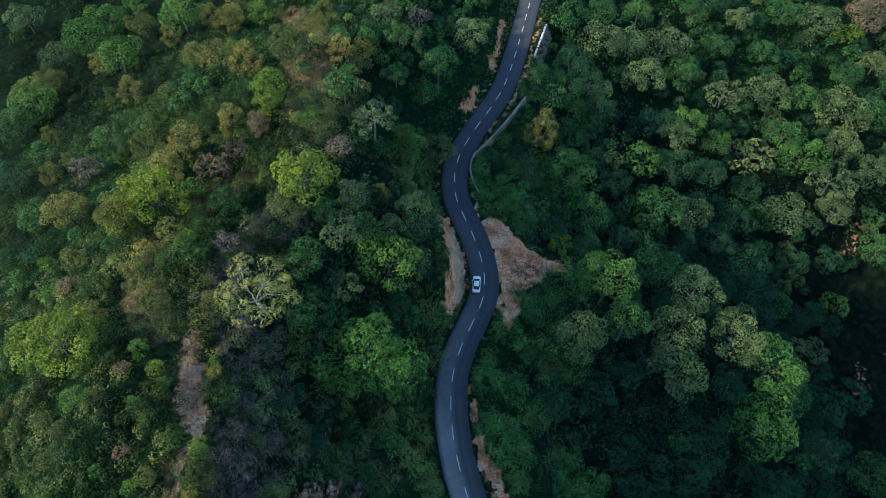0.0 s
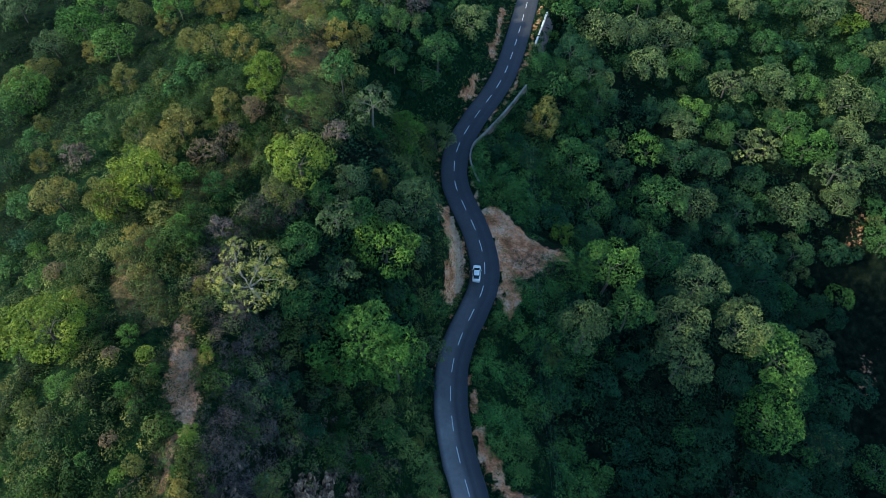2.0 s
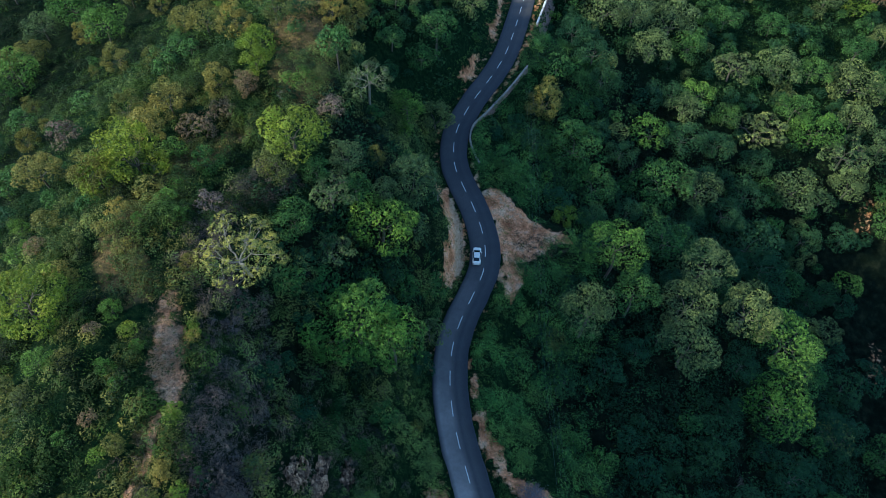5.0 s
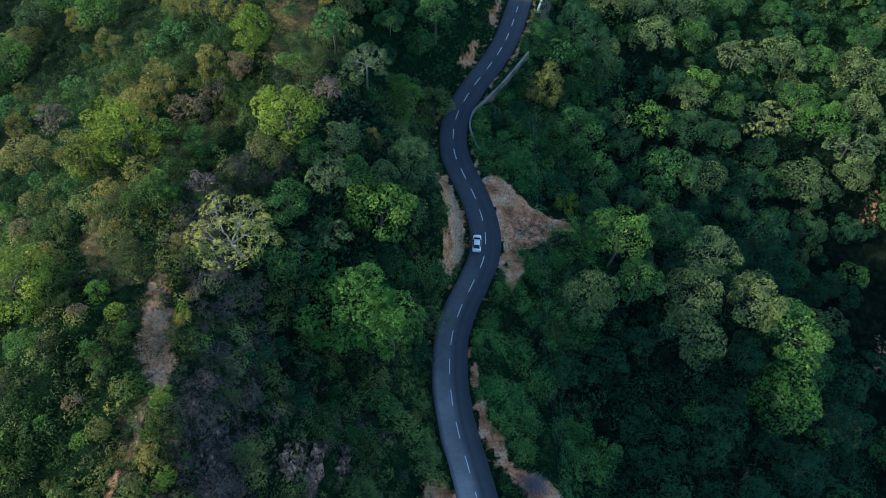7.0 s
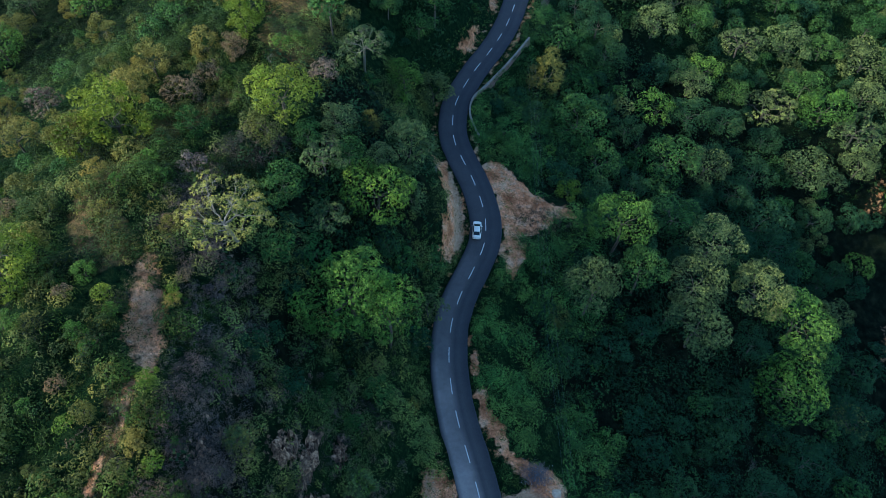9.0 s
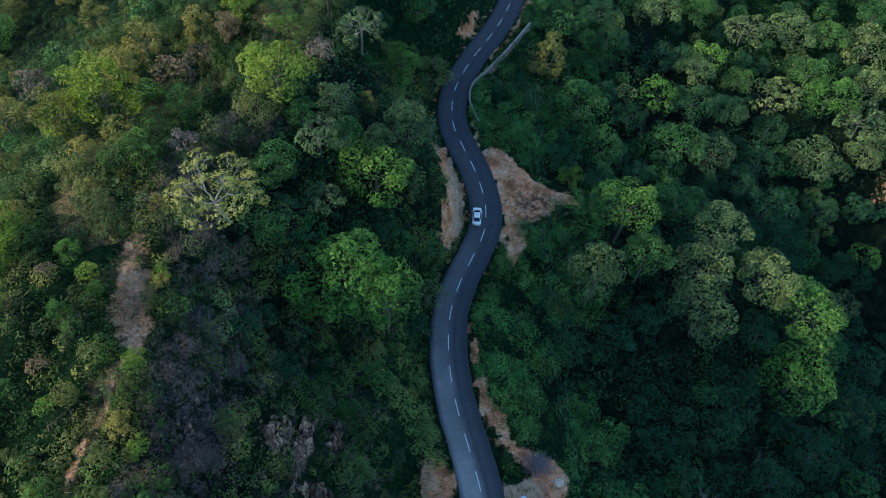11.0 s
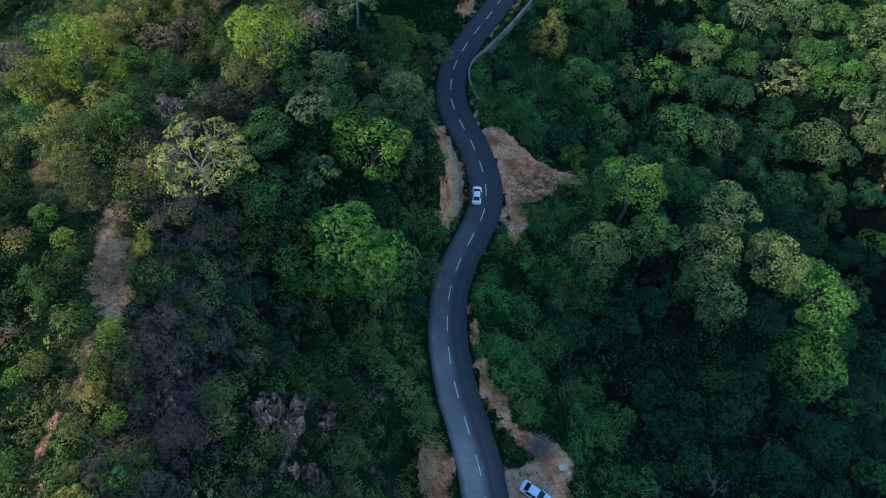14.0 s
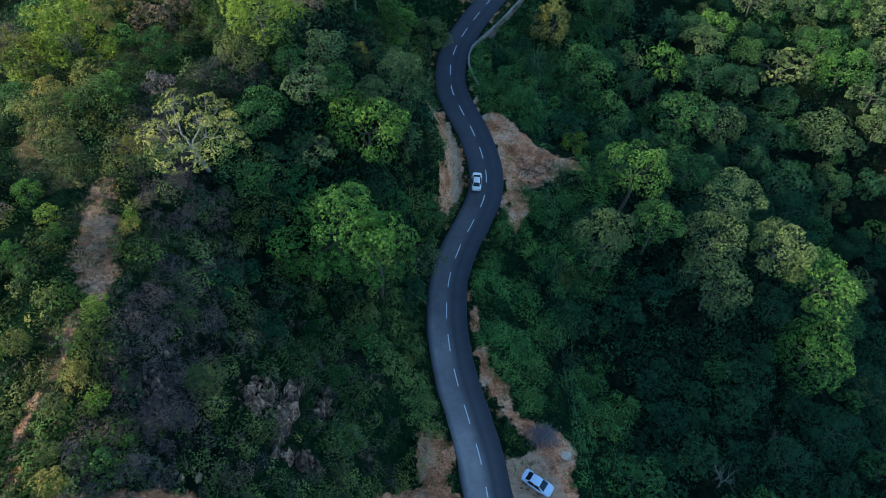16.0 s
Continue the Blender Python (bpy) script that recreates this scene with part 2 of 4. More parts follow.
    me = bpy.data.meshes.new(name)
    verts, quads = np.asarray(verts, np.float32), np.asarray(quads, np.int32)
    n = quads.shape[1]
    me.vertices.add(len(verts))
    me.vertices.foreach_set("co", verts.ravel())
    me.loops.add(quads.size)
    me.loops.foreach_set("vertex_index", quads.ravel())
    me.polygons.add(len(quads))
    me.polygons.foreach_set("loop_start", np.arange(0, quads.size, n, dtype=np.int32))
    me.polygons.foreach_set("use_smooth", np.full(len(quads), smooth_faces))
    for key, values in (floats or {}).items():
        me.attributes.new(key, "FLOAT", "POINT").data.foreach_set("value", np.asarray(values, np.float32))
    for m in mats:
        me.materials.append(m)
    me.update(calc_edges=True)
    return me


def grid_faces(nx, ny):
    i = np.arange(nx * ny).reshape(ny, nx)
    return np.stack([i[:-1, :-1], i[:-1, 1:], i[1:, 1:], i[1:, :-1]], -1).reshape(-1, 4)


def part(name, bm, mat, parent, label=""):
    me = bpy.data.meshes.new(name)
    bm.to_mesh(me)
    bm.free()
    me.materials.append(mat)
    ob = new(name, me)
    ob.parent = parent
    return tagged(ob, label)


def array_part(name, me, parent, label=""):
    ob = new(name, me)
    ob.parent = parent
    return tagged(ob, label)


def strip(x, y, points, radius):
    """1 along a line through the points, fading out at the radius."""
    best = np.full(np.shape(x), 1e9)
    for (ax, ay), (bx, by) in zip(points, points[1:]):
        t = np.clip(((x - ax) * (bx - ax) + (y - ay) * (by - ay)) / ((bx - ax)**2 + (by - ay)**2), 0, 1)
        best = np.minimum(best, np.hypot(x - ax - t * (bx - ax), y - ay - t * (by - ay)))
    return 1 - smooth(0.6 * radius, 1.4 * radius, best)


def soil_mask(x, y):
    """Where bare earth shows: the spur, the lay-by, shoulders and cut banks, the ridge path, slips."""
    wx, wy = x + 0.9 * rough(x, y, 3.5, 3, 61), y + 0.9 * rough(x, y, 3.5, 3, 67)
    f = side(wx, wy)
    along = lambda a, b: smooth(a - 3, a + 3, wy) * (1 - smooth(b - 3, b + 3, wy))
    band = lambda a, b: smooth(a - 0.5, a + 0.5, f) * (1 - smooth(b - 0.7, b + 0.7, f))
    right = np.maximum.reduce([
        strip(wx, wy, ((12, 92), (15.5, 85.5), (20, 82.8)), 2.2), strip(wx, wy, ((20, 82.8), (24, 81.6)), 1.5), strip(wx, wy, ((24, 81.6), (27.5, 80.6)), 0.8), strip(wx, wy, ((15, 86), (16.5, 78), (20, 80)), 3.2),
        0.8 * strip(wx, wy, ((13.5, 79), (14.0, 74)), 1.3), strip(wx, wy, ((14.6, 71.5), (13.8, 67)), 1.7), strip(wx, wy, ((7.0, 41), (8.4, 35), (10.0, 31), (12.9, 27)), 0.85),
        strip(wx, wy, ((15.2, 25), (15.0, 19), (11, 22), (10, 12), (13, 12)), 2.6), 0.9 * band(3.1, 6.5) * along(-4, 24),
        0.85 * strip(wx, wy, ((5.9, 51), (6.2, 45)), 0.7), 0.6 * band(3.4, 4.6) * along(118, 170),
        0.9 * band(2.8, 5.5) * along(70, 91), 0.28 * band(2.8, 4.3), 0.85 * band(2.9, 4.1) * along(88, 102)]) * (side(x, y) > 2)
    left = np.maximum.reduce([
        1.1 * band(-7.6, -3.9) * along(68, 93), 1.1 * band(-8.0, -4.0) * along(4, 27), 0.9 * strip(wx, wy, ((-2.2, 18.5), (-5.5, 16.5), (-7, 12)), 1.5), 0.75 * band(-6.4, -4.4) * along(126, 135), 0.75 * band(-6.6, -4.6) * along(142, 165),
        0.34 * band(-4.3, -2.8),
        0.72 * strip(wx, wy, ((-36.1, 44.1), (-34.5, 40.9), (-34.1, 37)), 0.9), 0.68 * strip(wx, wy, ((-34.1, 38), (-33.4, 33.5), (-32.3, 30)), 1.7),
        0.75 * strip(wx, wy, ((-32.1, 29.7), (-31.6, 26), (-31.9, 23.3), (-32.7, 20), (-33, 16.1), (-31.9, 11.5), (-31, 5)), 0.6), 0.8 * strip(wx, wy, ((-27.5, 8), (-21.5, 9)), 2.2)])
    slips = np.maximum.reduce([0.34 * strip(wx, wy, ((128.4, 124), (124, 115)), 2.2), 0.32 * strip(wx, wy, ((122, 82.5), (119, 73)), 2.0), 0.3 * strip(wx, wy, ((126, 84), (133, 86)), 0.9)])
    return np.maximum.reduce([right, left * (side(x, y) < -2), slips])


def dusty_mask(x, y):
    """Pale, trodden or crumbling earth: the lay-by, the rims of the cut banks, the footpath."""
    return np.maximum.reduce([
        1.2 * blob(x, y, 10.6, 18, 4.4, 8), 0.8 * strip(x, y, ((8.6, 28), (10.2, 24), (10.5, 12)), 1.6), 0.6 * strip(x, y, ((12, 92), (16, 87), (21, 84), (26, 82)), 0.7), 0.6 * strip(x, y, ((-0.7, 29.4), (-2.0, 23.1), (-1.9, 18.1), (-5.5, 16.3)), 0.9),
        0.52 * strip(x, y, ((-37.4, 48), (-33.6, 35), (-31.8, 22), (-32, 6)), 2.2), 0.8 * strip(x, y, ((2.4, 93), (3.6, 80), (3.8, 70)), 1.2), 0.9 * strip(x, y, ((9.6, 92), (7.6, 98), (6.8, 104)), 1.0)])


def dry_mask(x, y):
    m = np.maximum(1.2 * blob(x, y, -28, 112, 6, 20, 5), strip(x, y, ((-29, 125), (-33, 140), (-41, 156)), 4.0))
    m = np.maximum(m, 1.1 * strip(x, y, ((-41, 44), (-45, 52), (-46.5, 62), (-42, 73), (-36, 82)), 3.2))
    m = np.maximum(m, 0.6 * strip(x, y, ((-36, 46), (-34, 36), (-32.5, 24), (-32.5, 8)), 1.5))
    return np.clip(m * (0.8 + 0.4 * rough(x, y, 6, 3, 21)), 0, 1)


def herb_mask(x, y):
    """Low herbs cover the open slopes beside the road and on the ridge; the wood keeps the shade-dark ground."""
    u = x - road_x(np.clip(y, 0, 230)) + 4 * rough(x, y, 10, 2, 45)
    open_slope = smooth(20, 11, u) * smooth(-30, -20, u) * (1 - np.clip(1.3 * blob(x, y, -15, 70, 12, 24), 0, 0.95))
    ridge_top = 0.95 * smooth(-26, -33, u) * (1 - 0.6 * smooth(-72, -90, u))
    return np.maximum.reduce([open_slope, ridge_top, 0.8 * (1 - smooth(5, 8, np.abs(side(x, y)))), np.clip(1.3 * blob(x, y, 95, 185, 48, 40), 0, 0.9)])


def steps_out(a, b, fine):
    inner = np.arange(a, b + fine / 2, fine)
    out = np.cumsum(fine * 1.35**np.arange(1, 24))
    out = out[out < 2600]
    return np.concatenate([(a - out)[::-1], inner, b + out])


gx, gy = steps_out(-110, 165, 1.0), steps_out(4, 235, 1.0)
GX, GY = np.meshgrid(gx, gy)
gz = ground(GX.ravel(), GY.ravel())
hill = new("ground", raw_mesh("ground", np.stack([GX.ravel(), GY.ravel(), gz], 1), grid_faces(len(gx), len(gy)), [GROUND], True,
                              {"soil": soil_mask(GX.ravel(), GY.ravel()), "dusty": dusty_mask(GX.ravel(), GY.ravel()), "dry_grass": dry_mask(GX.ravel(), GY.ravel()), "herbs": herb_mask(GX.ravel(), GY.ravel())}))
tagged(hill, "steep overgrown hillside with red earth patches and grass", "ground", kind="structure")

# ---- the road ----
HALF = 3.15
ys = np.arange(-20, 260, 0.8)
cols = np.array([-1.0, -0.97, -0.9, -0.7, -0.5, -0.3, -0.1, 0.1, 0.3, 0.5, 0.7, 0.9, 0.97, 1.0])


def road_point(y, off):
    """A place off metres to the right of the road's middle at y."""
    y = np.asarray(y, float)
    s = (road_x(y + 0.5) - road_x(y - 0.5))
    k = 1 / np.sqrt(1 + s**2)
    return road_x(y) + off * k, y - off * s * k


rv, wear_sheen = [], []
for c in cols:
    o = c * HALF + (0.07 * rough(ys, ys * 0 + c * 7, 2.0, 3, 31) if abs(c) > 0.95 else 0)
    X, Y = road_point(ys, o)
    rv.append(np.stack([X, Y, road_z(ys) + 0.05 * (1 - c * c) - (0.12 if abs(c) > 0.99 else 0)], 1))
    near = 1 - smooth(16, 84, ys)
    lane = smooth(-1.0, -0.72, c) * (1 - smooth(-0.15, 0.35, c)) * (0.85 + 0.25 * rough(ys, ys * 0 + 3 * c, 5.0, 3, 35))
    wear_sheen.append(lane * (0.12 + 0.85 * near) + np.exp(-((c - 0.5) / 0.25)**2) * (0.06 + 0.08 * near))
rv = np.stack(rv, 1).reshape(-1, 3)
road = new("road", raw_mesh("road", rv, grid_faces(len(cols), len(ys)), [ASPHALT], True, {"wear_sheen": np.stack(wear_sheen, 1).ravel()}))
tagged(road, "narrow winding asphalt hill road, dark with worn tracks and painted pale sheen", "road", kind="structure")

# broken middle line: strokes of 3 m, one every 6 m
arc = np.concatenate([[0], np.cumsum(np.hypot(np.diff(ys), np.diff(road_x(ys))))])
first = np.interp(41.65, ys, arc) % 6.0
for a in np.arange(first, arc[-1] - 2, 6.0):
    yy = np.interp(np.linspace(a - 1.5, a + 1.5, 7), arc, ys)
    v = []
    for o in (-0.07, 0.07):
        X, Y = road_point(yy, np.full(7, o))
        v.append(np.stack([X, Y, road_z(yy) + 0.056], 1))
    array_part("lane_dash", raw_mesh("lane_dash", np.stack(v, 1).reshape(-1, 3), grid_faces(2, 7), [ROAD_PAINT]), road)

# ---- vegetation and things ----
# ---- trees ----
def leaf_blades(rng, centre, normal, size, narrow=0.62):
    """A pointed leaf or sprig for each centre, lying square to its normal."""
    n = len(centre)
    normal = normal / np.linalg.norm(normal, axis=1)[:, None]
    a = np.cross(normal, rng.normal(size=(n, 3)))
    a /= np.linalg.norm(a, axis=1)[:, None] + 1e-9
    b = np.cross(normal, a)
    s = (size * rng.uniform(0.65, 1.35, n))[:, None]
    return np.stack([centre + a * s, centre - a * s * 0.6 + b * s * narrow, centre - a * s * 0.6 - b * s * narrow], 1).reshape(-1, 3)


def tube(points, radii, sides=6):
    """Verts and faces of a tapered, bent tube."""
    points, vs = np.asarray(points, float), []
    for i, (p, r) in enumerate(zip(points, radii)):
        d = points[min(i + 1, len(points) - 1)] - points[max(i - 1, 0)]
        d = d / (np.linalg.norm(d) + 1e-9)
        a = np.cross(d, (0.31, 0.95, 0.07))
        a /= np.linalg.norm(a) + 1e-9
        b = np.cross(d, a)
        ang = np.arange(sides) * 2 * np.pi / sides
        vs.append(p + r * (np.cos(ang)[:, None] * a + np.sin(ang)[:, None] * b))
    f = [[k * sides + j, k * sides + (j + 1) % sides, (k + 1) * sides + (j + 1) % sides, (k + 1) * sides + j] for k in range(len(points) - 1) for j in range(sides)]
    return np.concatenate(vs), np.array(f)


def joined(pieces):
    vs, fs, n = [], [], 0
    for v, f in pieces:
        vs.append(v)
        fs.append(f + n)
        n += len(v)
    return np.concatenate(vs), np.concatenate(fs)


# shape: boughs, bough size, leaf tufts, tuft size, leaves in a tuft, height of the crown, lowest part of it, upright
SHAPES = {
    "round": (19, 0.36, 900, 0.041, 6, 0.72, -0.45, 0.0),
    "dense": (22, 0.35, 980, 0.041, 6, 0.74, -0.35, 0.1),
    "open": (24, 0.24, 430, 0.052, 7, 0.45, 0.0, 0.0),
    "limbed": (30, 0.22, 520, 0.046, 6, 0.42, 0.0, 0.0),
    "feather": (18, 0.32, 520, 0.075, 7, 1.4, -0.9, 0.4),
    "small": (10, 0.44, 190, 0.085, 6, 0.75, -0.4, 0.2),
}


def fans(rng, at, axis, size, blades, narrow, droop):
    """Tufts of leaves: blades that spread like a small umbrella round each axis."""
    n = len(at)
    axis = axis / np.linalg.norm(axis, axis=1)[:, None]
    u = np.cross(axis, rng.normal(size=(n, 3)))
    u /= np.linalg.norm(u, axis=1)[:, None] + 1e-9
    w = np.cross(axis, u)
    out = []
    for k in range(blades):
        a = 6.2832 * (k + rng.uniform(-0.35, 0.35, n)) / blades
        d, e = u * np.cos(a)[:, None] + w * np.sin(a)[:, None], w * np.cos(a)[:, None] - u * np.sin(a)[:, None]
        far = (size * rng.uniform(0.6, 1.3, n))[:, None]
        tip = at + d * far + axis * far * rng.uniform(-droop, 0.25, n)[:, None]
        side_way = e * far * narrow + axis * far * rng.normal(0, 0.2, n)[:, None]
        out.append(np.stack([at + d * far * 0.1, tip * 0.8 + at * 0.2 + side_way, tip - side_way * 0.55], 1))
    return np.stack(out, 1).reshape(-1, 3)


def grow(shape, seed):
    """A tree one unit in crown radius, its crown's middle at the origin: limbs and leaves as arrays."""
    rng = np.random.default_rng(seed)
    count, bough_size, tufts, tuft, blades, tall, low, upright = SHAPES[shape]
    # boughs spread over a dome, some reaching further than others
    dz = 1 - (1 - low) * (np.arange(count) + 0.5) / count
    spin = np.arange(count) * 2.39996 + rng.uniform(0, 6.28)
    d = np.stack([np.sqrt(1 - dz**2) * np.cos(spin), np.sqrt(1 - dz**2) * np.sin(spin), dz], 1) + 0.2 * rng.normal(size=(count, 3))
    d /= np.linalg.norm(d, axis=1)[:, None]
    turn = np.arctan2(d[:, 1], d[:, 0])
    lean = 1 + 0.13 * np.sin(turn * 2 + rng.uniform(0, 6)) + 0.1 * np.sin(turn * 3 + rng.uniform(0, 6))
    r = bough_size * rng.uniform(0.7, 1.3, count)
    c = d * ((1.05 - 0.8 * r) * lean * rng.uniform(0.85, 1.05, count))[:, None] * np.array([1, 1, tall])
    if upright:
        c[:, :2] *= 1 - upright * np.clip(c[:, 2:], 0, 1)
    # tufts on the outside of the boughs, none within another bough, evenly spread
    pick = rng.integers(count, size=tufts * 9)
    n = rng.normal(size=(len(pick), 3)) + 0.75 * d[pick] + np.array([0, 0, 0.55])
    n /= np.linalg.norm(n, axis=1)[:, None]
    p = c[pick] + n * (r[pick] * rng.uniform(0.86, 1.06, len(pick)))[:, None] * np.array([1, 1, 0.82])
    free = np.ones(len(p), bool)
    for k in range(count):
        free &= (pick == k) | (np.linalg.norm((p - c[k]) / np.array([1, 1, 0.82]), axis=1) > 0.84 * r[k])
    p, n, pick = p[free], n[free], pick[free]
    kept, gap = [], 1.05 * tuft * (0.8 if shape in ("open", "limbed") else 1.0)
    for i in range(len(p)):
        if len(kept) < tufts and (not kept or ((p[kept] - p[i])**2).sum(1).min() > gap * gap):
            kept.append(i)
    p, n, pick = p[kept], n[kept], pick[kept]
    wide = np.percentile(np.hypot(p[:, 0], p[:, 1]), 94)
    p, c, r = p / wide, c / wide, r / wide
    fine = shape == "feather"
    axis = n + (0.9 if fine else 0.4) * rng.normal(size=n.shape) + np.array([0, 0, 0.45])
    v = fans(rng, p, axis, np.full(len(p), tuft), blades, 0.16 if fine else 0.36, 1.0 if fine else 0.6)
    tone = np.clip(0.5 + 0.15 * rng.normal(size=count)[pick] + 0.15 * rng.normal(size=len(p)), 0, 1)
    tone = np.repeat(tone, 3 * blades)
    # the inner leaves, shaded by the outer ones and toned darker to add to it
    if shape not in ("open", "limbed"):
        m = int(0.9 * tufts)
        i = rng.integers(count, size=m)
        q = rng.normal(size=(m, 3))
        q = c[i] + q / np.linalg.norm(q, axis=1)[:, None] * (r[i] * rng.uniform(0.3, 0.78, m))[:, None] * np.array([1, 1, 0.82])
        v = np.concatenate([v, leaf_blades(rng, q, rng.normal(size=(m, 3)) + np.array([0, 0, 0.8]), np.full(m, 1.1 * tuft))])
        tone = np.concatenate([tone, np.repeat(np.clip(0.35 + 0.15 * rng.normal(size=m), 0, 1), 3)])
    crown = (v, np.arange(len(v)).reshape(-1, 3), tone)
    # trunk and limbs, from the foot two units down
    foot, fork = np.array([0, 0, -2.0]), np.array([*rng.normal(0, 0.06, 2), -0.45 * tall])
    bend = (foot + fork) / 2 + np.array([*rng.normal(0, 0.07, 2), 0])
    thick = {"limbed": 0.85, "open": 0.8, "small": 0.5}.get(shape, 0.72)
    limbs = [tube([foot, bend, fork], [0.055, 0.045, 0.038])]

    def crooked(a, b, ra, rb, sides):
        """A limb that bends twice on its way."""
        k = 0.07 * np.linalg.norm(b - a)
        limbs.append(tube([a, a * 0.66 + b * 0.34 + rng.normal(0, k, 3), a * 0.33 + b * 0.67 + rng.normal(0, k, 3), b], np.linspace(ra, rb, 4) * thick, sides))

    # limbs fork twice: a bough for each side, branches off it, and twigs that end in the sprays
    sector = np.floor(np.arctan2(c[:, 1], c[:, 0]) / 6.2832 * 5 + rng.uniform(0, 5)) % 5
    ring = np.hypot(c[:, 0], c[:, 1]) > 0.58
    for k in range(5):
        mine = sector == k
        if not mine.any():
            continue
        bough = fork * 0.5 + c[mine].mean(0) * 0.5 + rng.normal(0, 0.05, 3)
        crooked(fork, bough, 0.03, 0.018, 4)
        for outer in (True, False) if shape in ("open", "limbed") else (True,) if shape != "small" else ():
            group = np.where(mine & (ring == outer))[0]
            for half in np.array_split(group[np.argsort(np.arctan2(c[group, 1], c[group, 0]))], 2):
                if not len(half):
                    continue
                branch = bough * 0.3 + c[half].mean(0) * 0.7 + rng.normal(0, 0.04, 3) - np.array([0, 0, 0.04])
                crooked(bough, branch, 0.016, 0.009, 3)
                for i in half if shape in ("open", "limbed") else ():
                    crooked(branch, c[i], 0.009, 0.005, 3)
                    for j in np.where(pick == i)[0][:7]:
                        crooked(c[i], p[j], 0.005, 0.002, 3)
    return joined(limbs), crown


WORDS = {"deep": "deep green", "moss": "fresh green", "teal": "dark blue-green", "grey": "dull grey-green", "lime": "bright lime green", "olive": "olive green",
         "yellow": "yellowing", "pale": "pale yellow-green", "rust": "rust-brown", "dry": "dry grey-brown"}
HABIT = {"round": "broad rounded tree with a dense %s crown", "dense": "full leafy tree with a %s crown", "open": "open tree with thin limbs and %s leaves", "limbed": "spreading tree with bare pale limbs and %s leaves",
         "feather": "slender feathery tree with airy %s foliage", "small": "low bushy tree with %s leaves"}
GROWN, USED, PLACED = {}, {}, []


def tree(kind, x, y, radius, height):
    """One tree: crown radius and whole height in metres. The meshes of a kind serve all its trees."""
    PLACED.append((x, y, radius))
    tint, shape = kind.split("_")
    k = USED[kind] = USED.get(kind, -1) + 1
    key = (tint, shape, k % 3)
    if key not in GROWN:
        limbs, crown = grow(shape, sum(ord(ch) for ch in kind) + 17 * (k % 3))
        thing = new("tree" if shape != "small" else "bush_tree")
        tagged(thing, HABIT[shape] % WORDS[tint] + (" on the slope" if shape == "small" else ""), "tree", tint + " trees")
        pale = shape == "limbed" or tint == "dry"
        array_part("trunk", raw_mesh("trunk", *limbs, [PALE_BARK if pale else BARK], True), thing, "pale forked trunk and limbs" if pale else "")
        array_part("crown", raw_mesh("crown", crown[0], crown[1], [LEAF[tint]], False, {"plant_tone": crown[2]}), thing)
        GROWN[key] = thing
        ob = thing
    else:
        ob = copy_thing(GROWN[key], Matrix())
    tall = height - 0.72 * radius
    turn = (x * 37.7 + y * 91.3) % 360
    foot = ground_at(x, y)
    up = tall / 2.0
    # the crown keeps its roundness; the foot is sunk into the slope
    ob.matrix_basis = pose(x, y, foot + tall - 0.05 * radius, 0, 0, turn) @ Matrix.Diagonal((radius, radius, max(radius * 0.9, (tall + 0.6) / 2.0), 1))
    return ob


tree("lime_round", -23.4, 73.3, 5.7, 11.2)
tree("olive_round", -26.0, 69.6, 4.0, 5.4)
tree("grey_round", -16.0, 75.1, 3.2, 5.7)
tree("pale_limbed", -27.1, 50.2, 6.3, 10.9)
tree("deep_round", -22.7, 60.6, 3.7, 5.0)
tree("grey_open", -17.5, 66.0, 3.9, 8.0)
tree("moss_round", -9.8, 65.1, 6.0, 10.3)
tree("grey_open", -17.3, 58.4, 3.8, 5.2)
tree("moss_dense", -13.0, 47.0, 7.6, 13.2)
tree("moss_round", -7.9, 45.2, 5.4, 16.4)
tree("grey_feather", -5.2, 76.1, 5.0, 9.9)
tree("grey_open", -2.2, 55.0, 3.5, 6.2)
tree("lime_dense", -51.9, 40.4, 6.0, 9.7)
tree("lime_feather", -48.1, 70.5, 5.3, 8.9)
tree("yellow_round", -67.8, 73.3, 4.0, 6.9)
tree("olive_feather", -54.3, 67.6, 3.8, 6.9)
tree("dry_small", -72.7, 89.9, 3.2, 4.7)
tree("yellow_feather", -42.7, 116.2, 3.8, 6.4)
tree("olive_feather", -33.7, 115.6, 3.7, 8.4)
tree("lime_feather", -34.9, 101.9, 3.6, 7.4)
tree("yellow_feather", -42.5, 97.2, 3.1, 4.8)
tree("rust_feather", -35.9, 93.2, 2.4, 5.0)
tree("yellow_feather", -48.5, 87.4, 3.4, 7.0)
tree("olive_feather", -59.1, 92.0, 3.3, 6.0)
tree("yellow_feather", -80.5, 130.4, 3.8, 6.9)
tree("deep_small", -56.7, 108.2, 3.2, 4.6)
tree("yellow_feather", -22.6, 118.1, 2.9, 6.8)
tree("olive_feather", -18.1, 119.4, 3.3, 6.0)
tree("deep_small", -20.3, 103.3, 3.6, 10.3)
tree("grey_limbed", -14.4, 100.3, 5.5, 10.8)
tree("moss_round", -7.7, 105.6, 4.6, 7.7)
tree("grey_feather", -1.2, 110.4, 4.3, 7.9)
tree("deep_round", -1.2, 125.5, 5.0, 12.0)
tree("grey_round", 7.5, 144.5, 5.6, 9.2)
tree("grey_open", -13.9, 139.0, 4.1, 7.1)
tree("moss_round", -72.6, 159.3, 7.2, 11.4)
tree("moss_round", -111.0, 134.7, 6.9, 10.9)
tree("deep_round", -114.9, 128.5, 5.4, 8.9)
tree("moss_round", -104.7, 161.7, 7.6, 11.9)
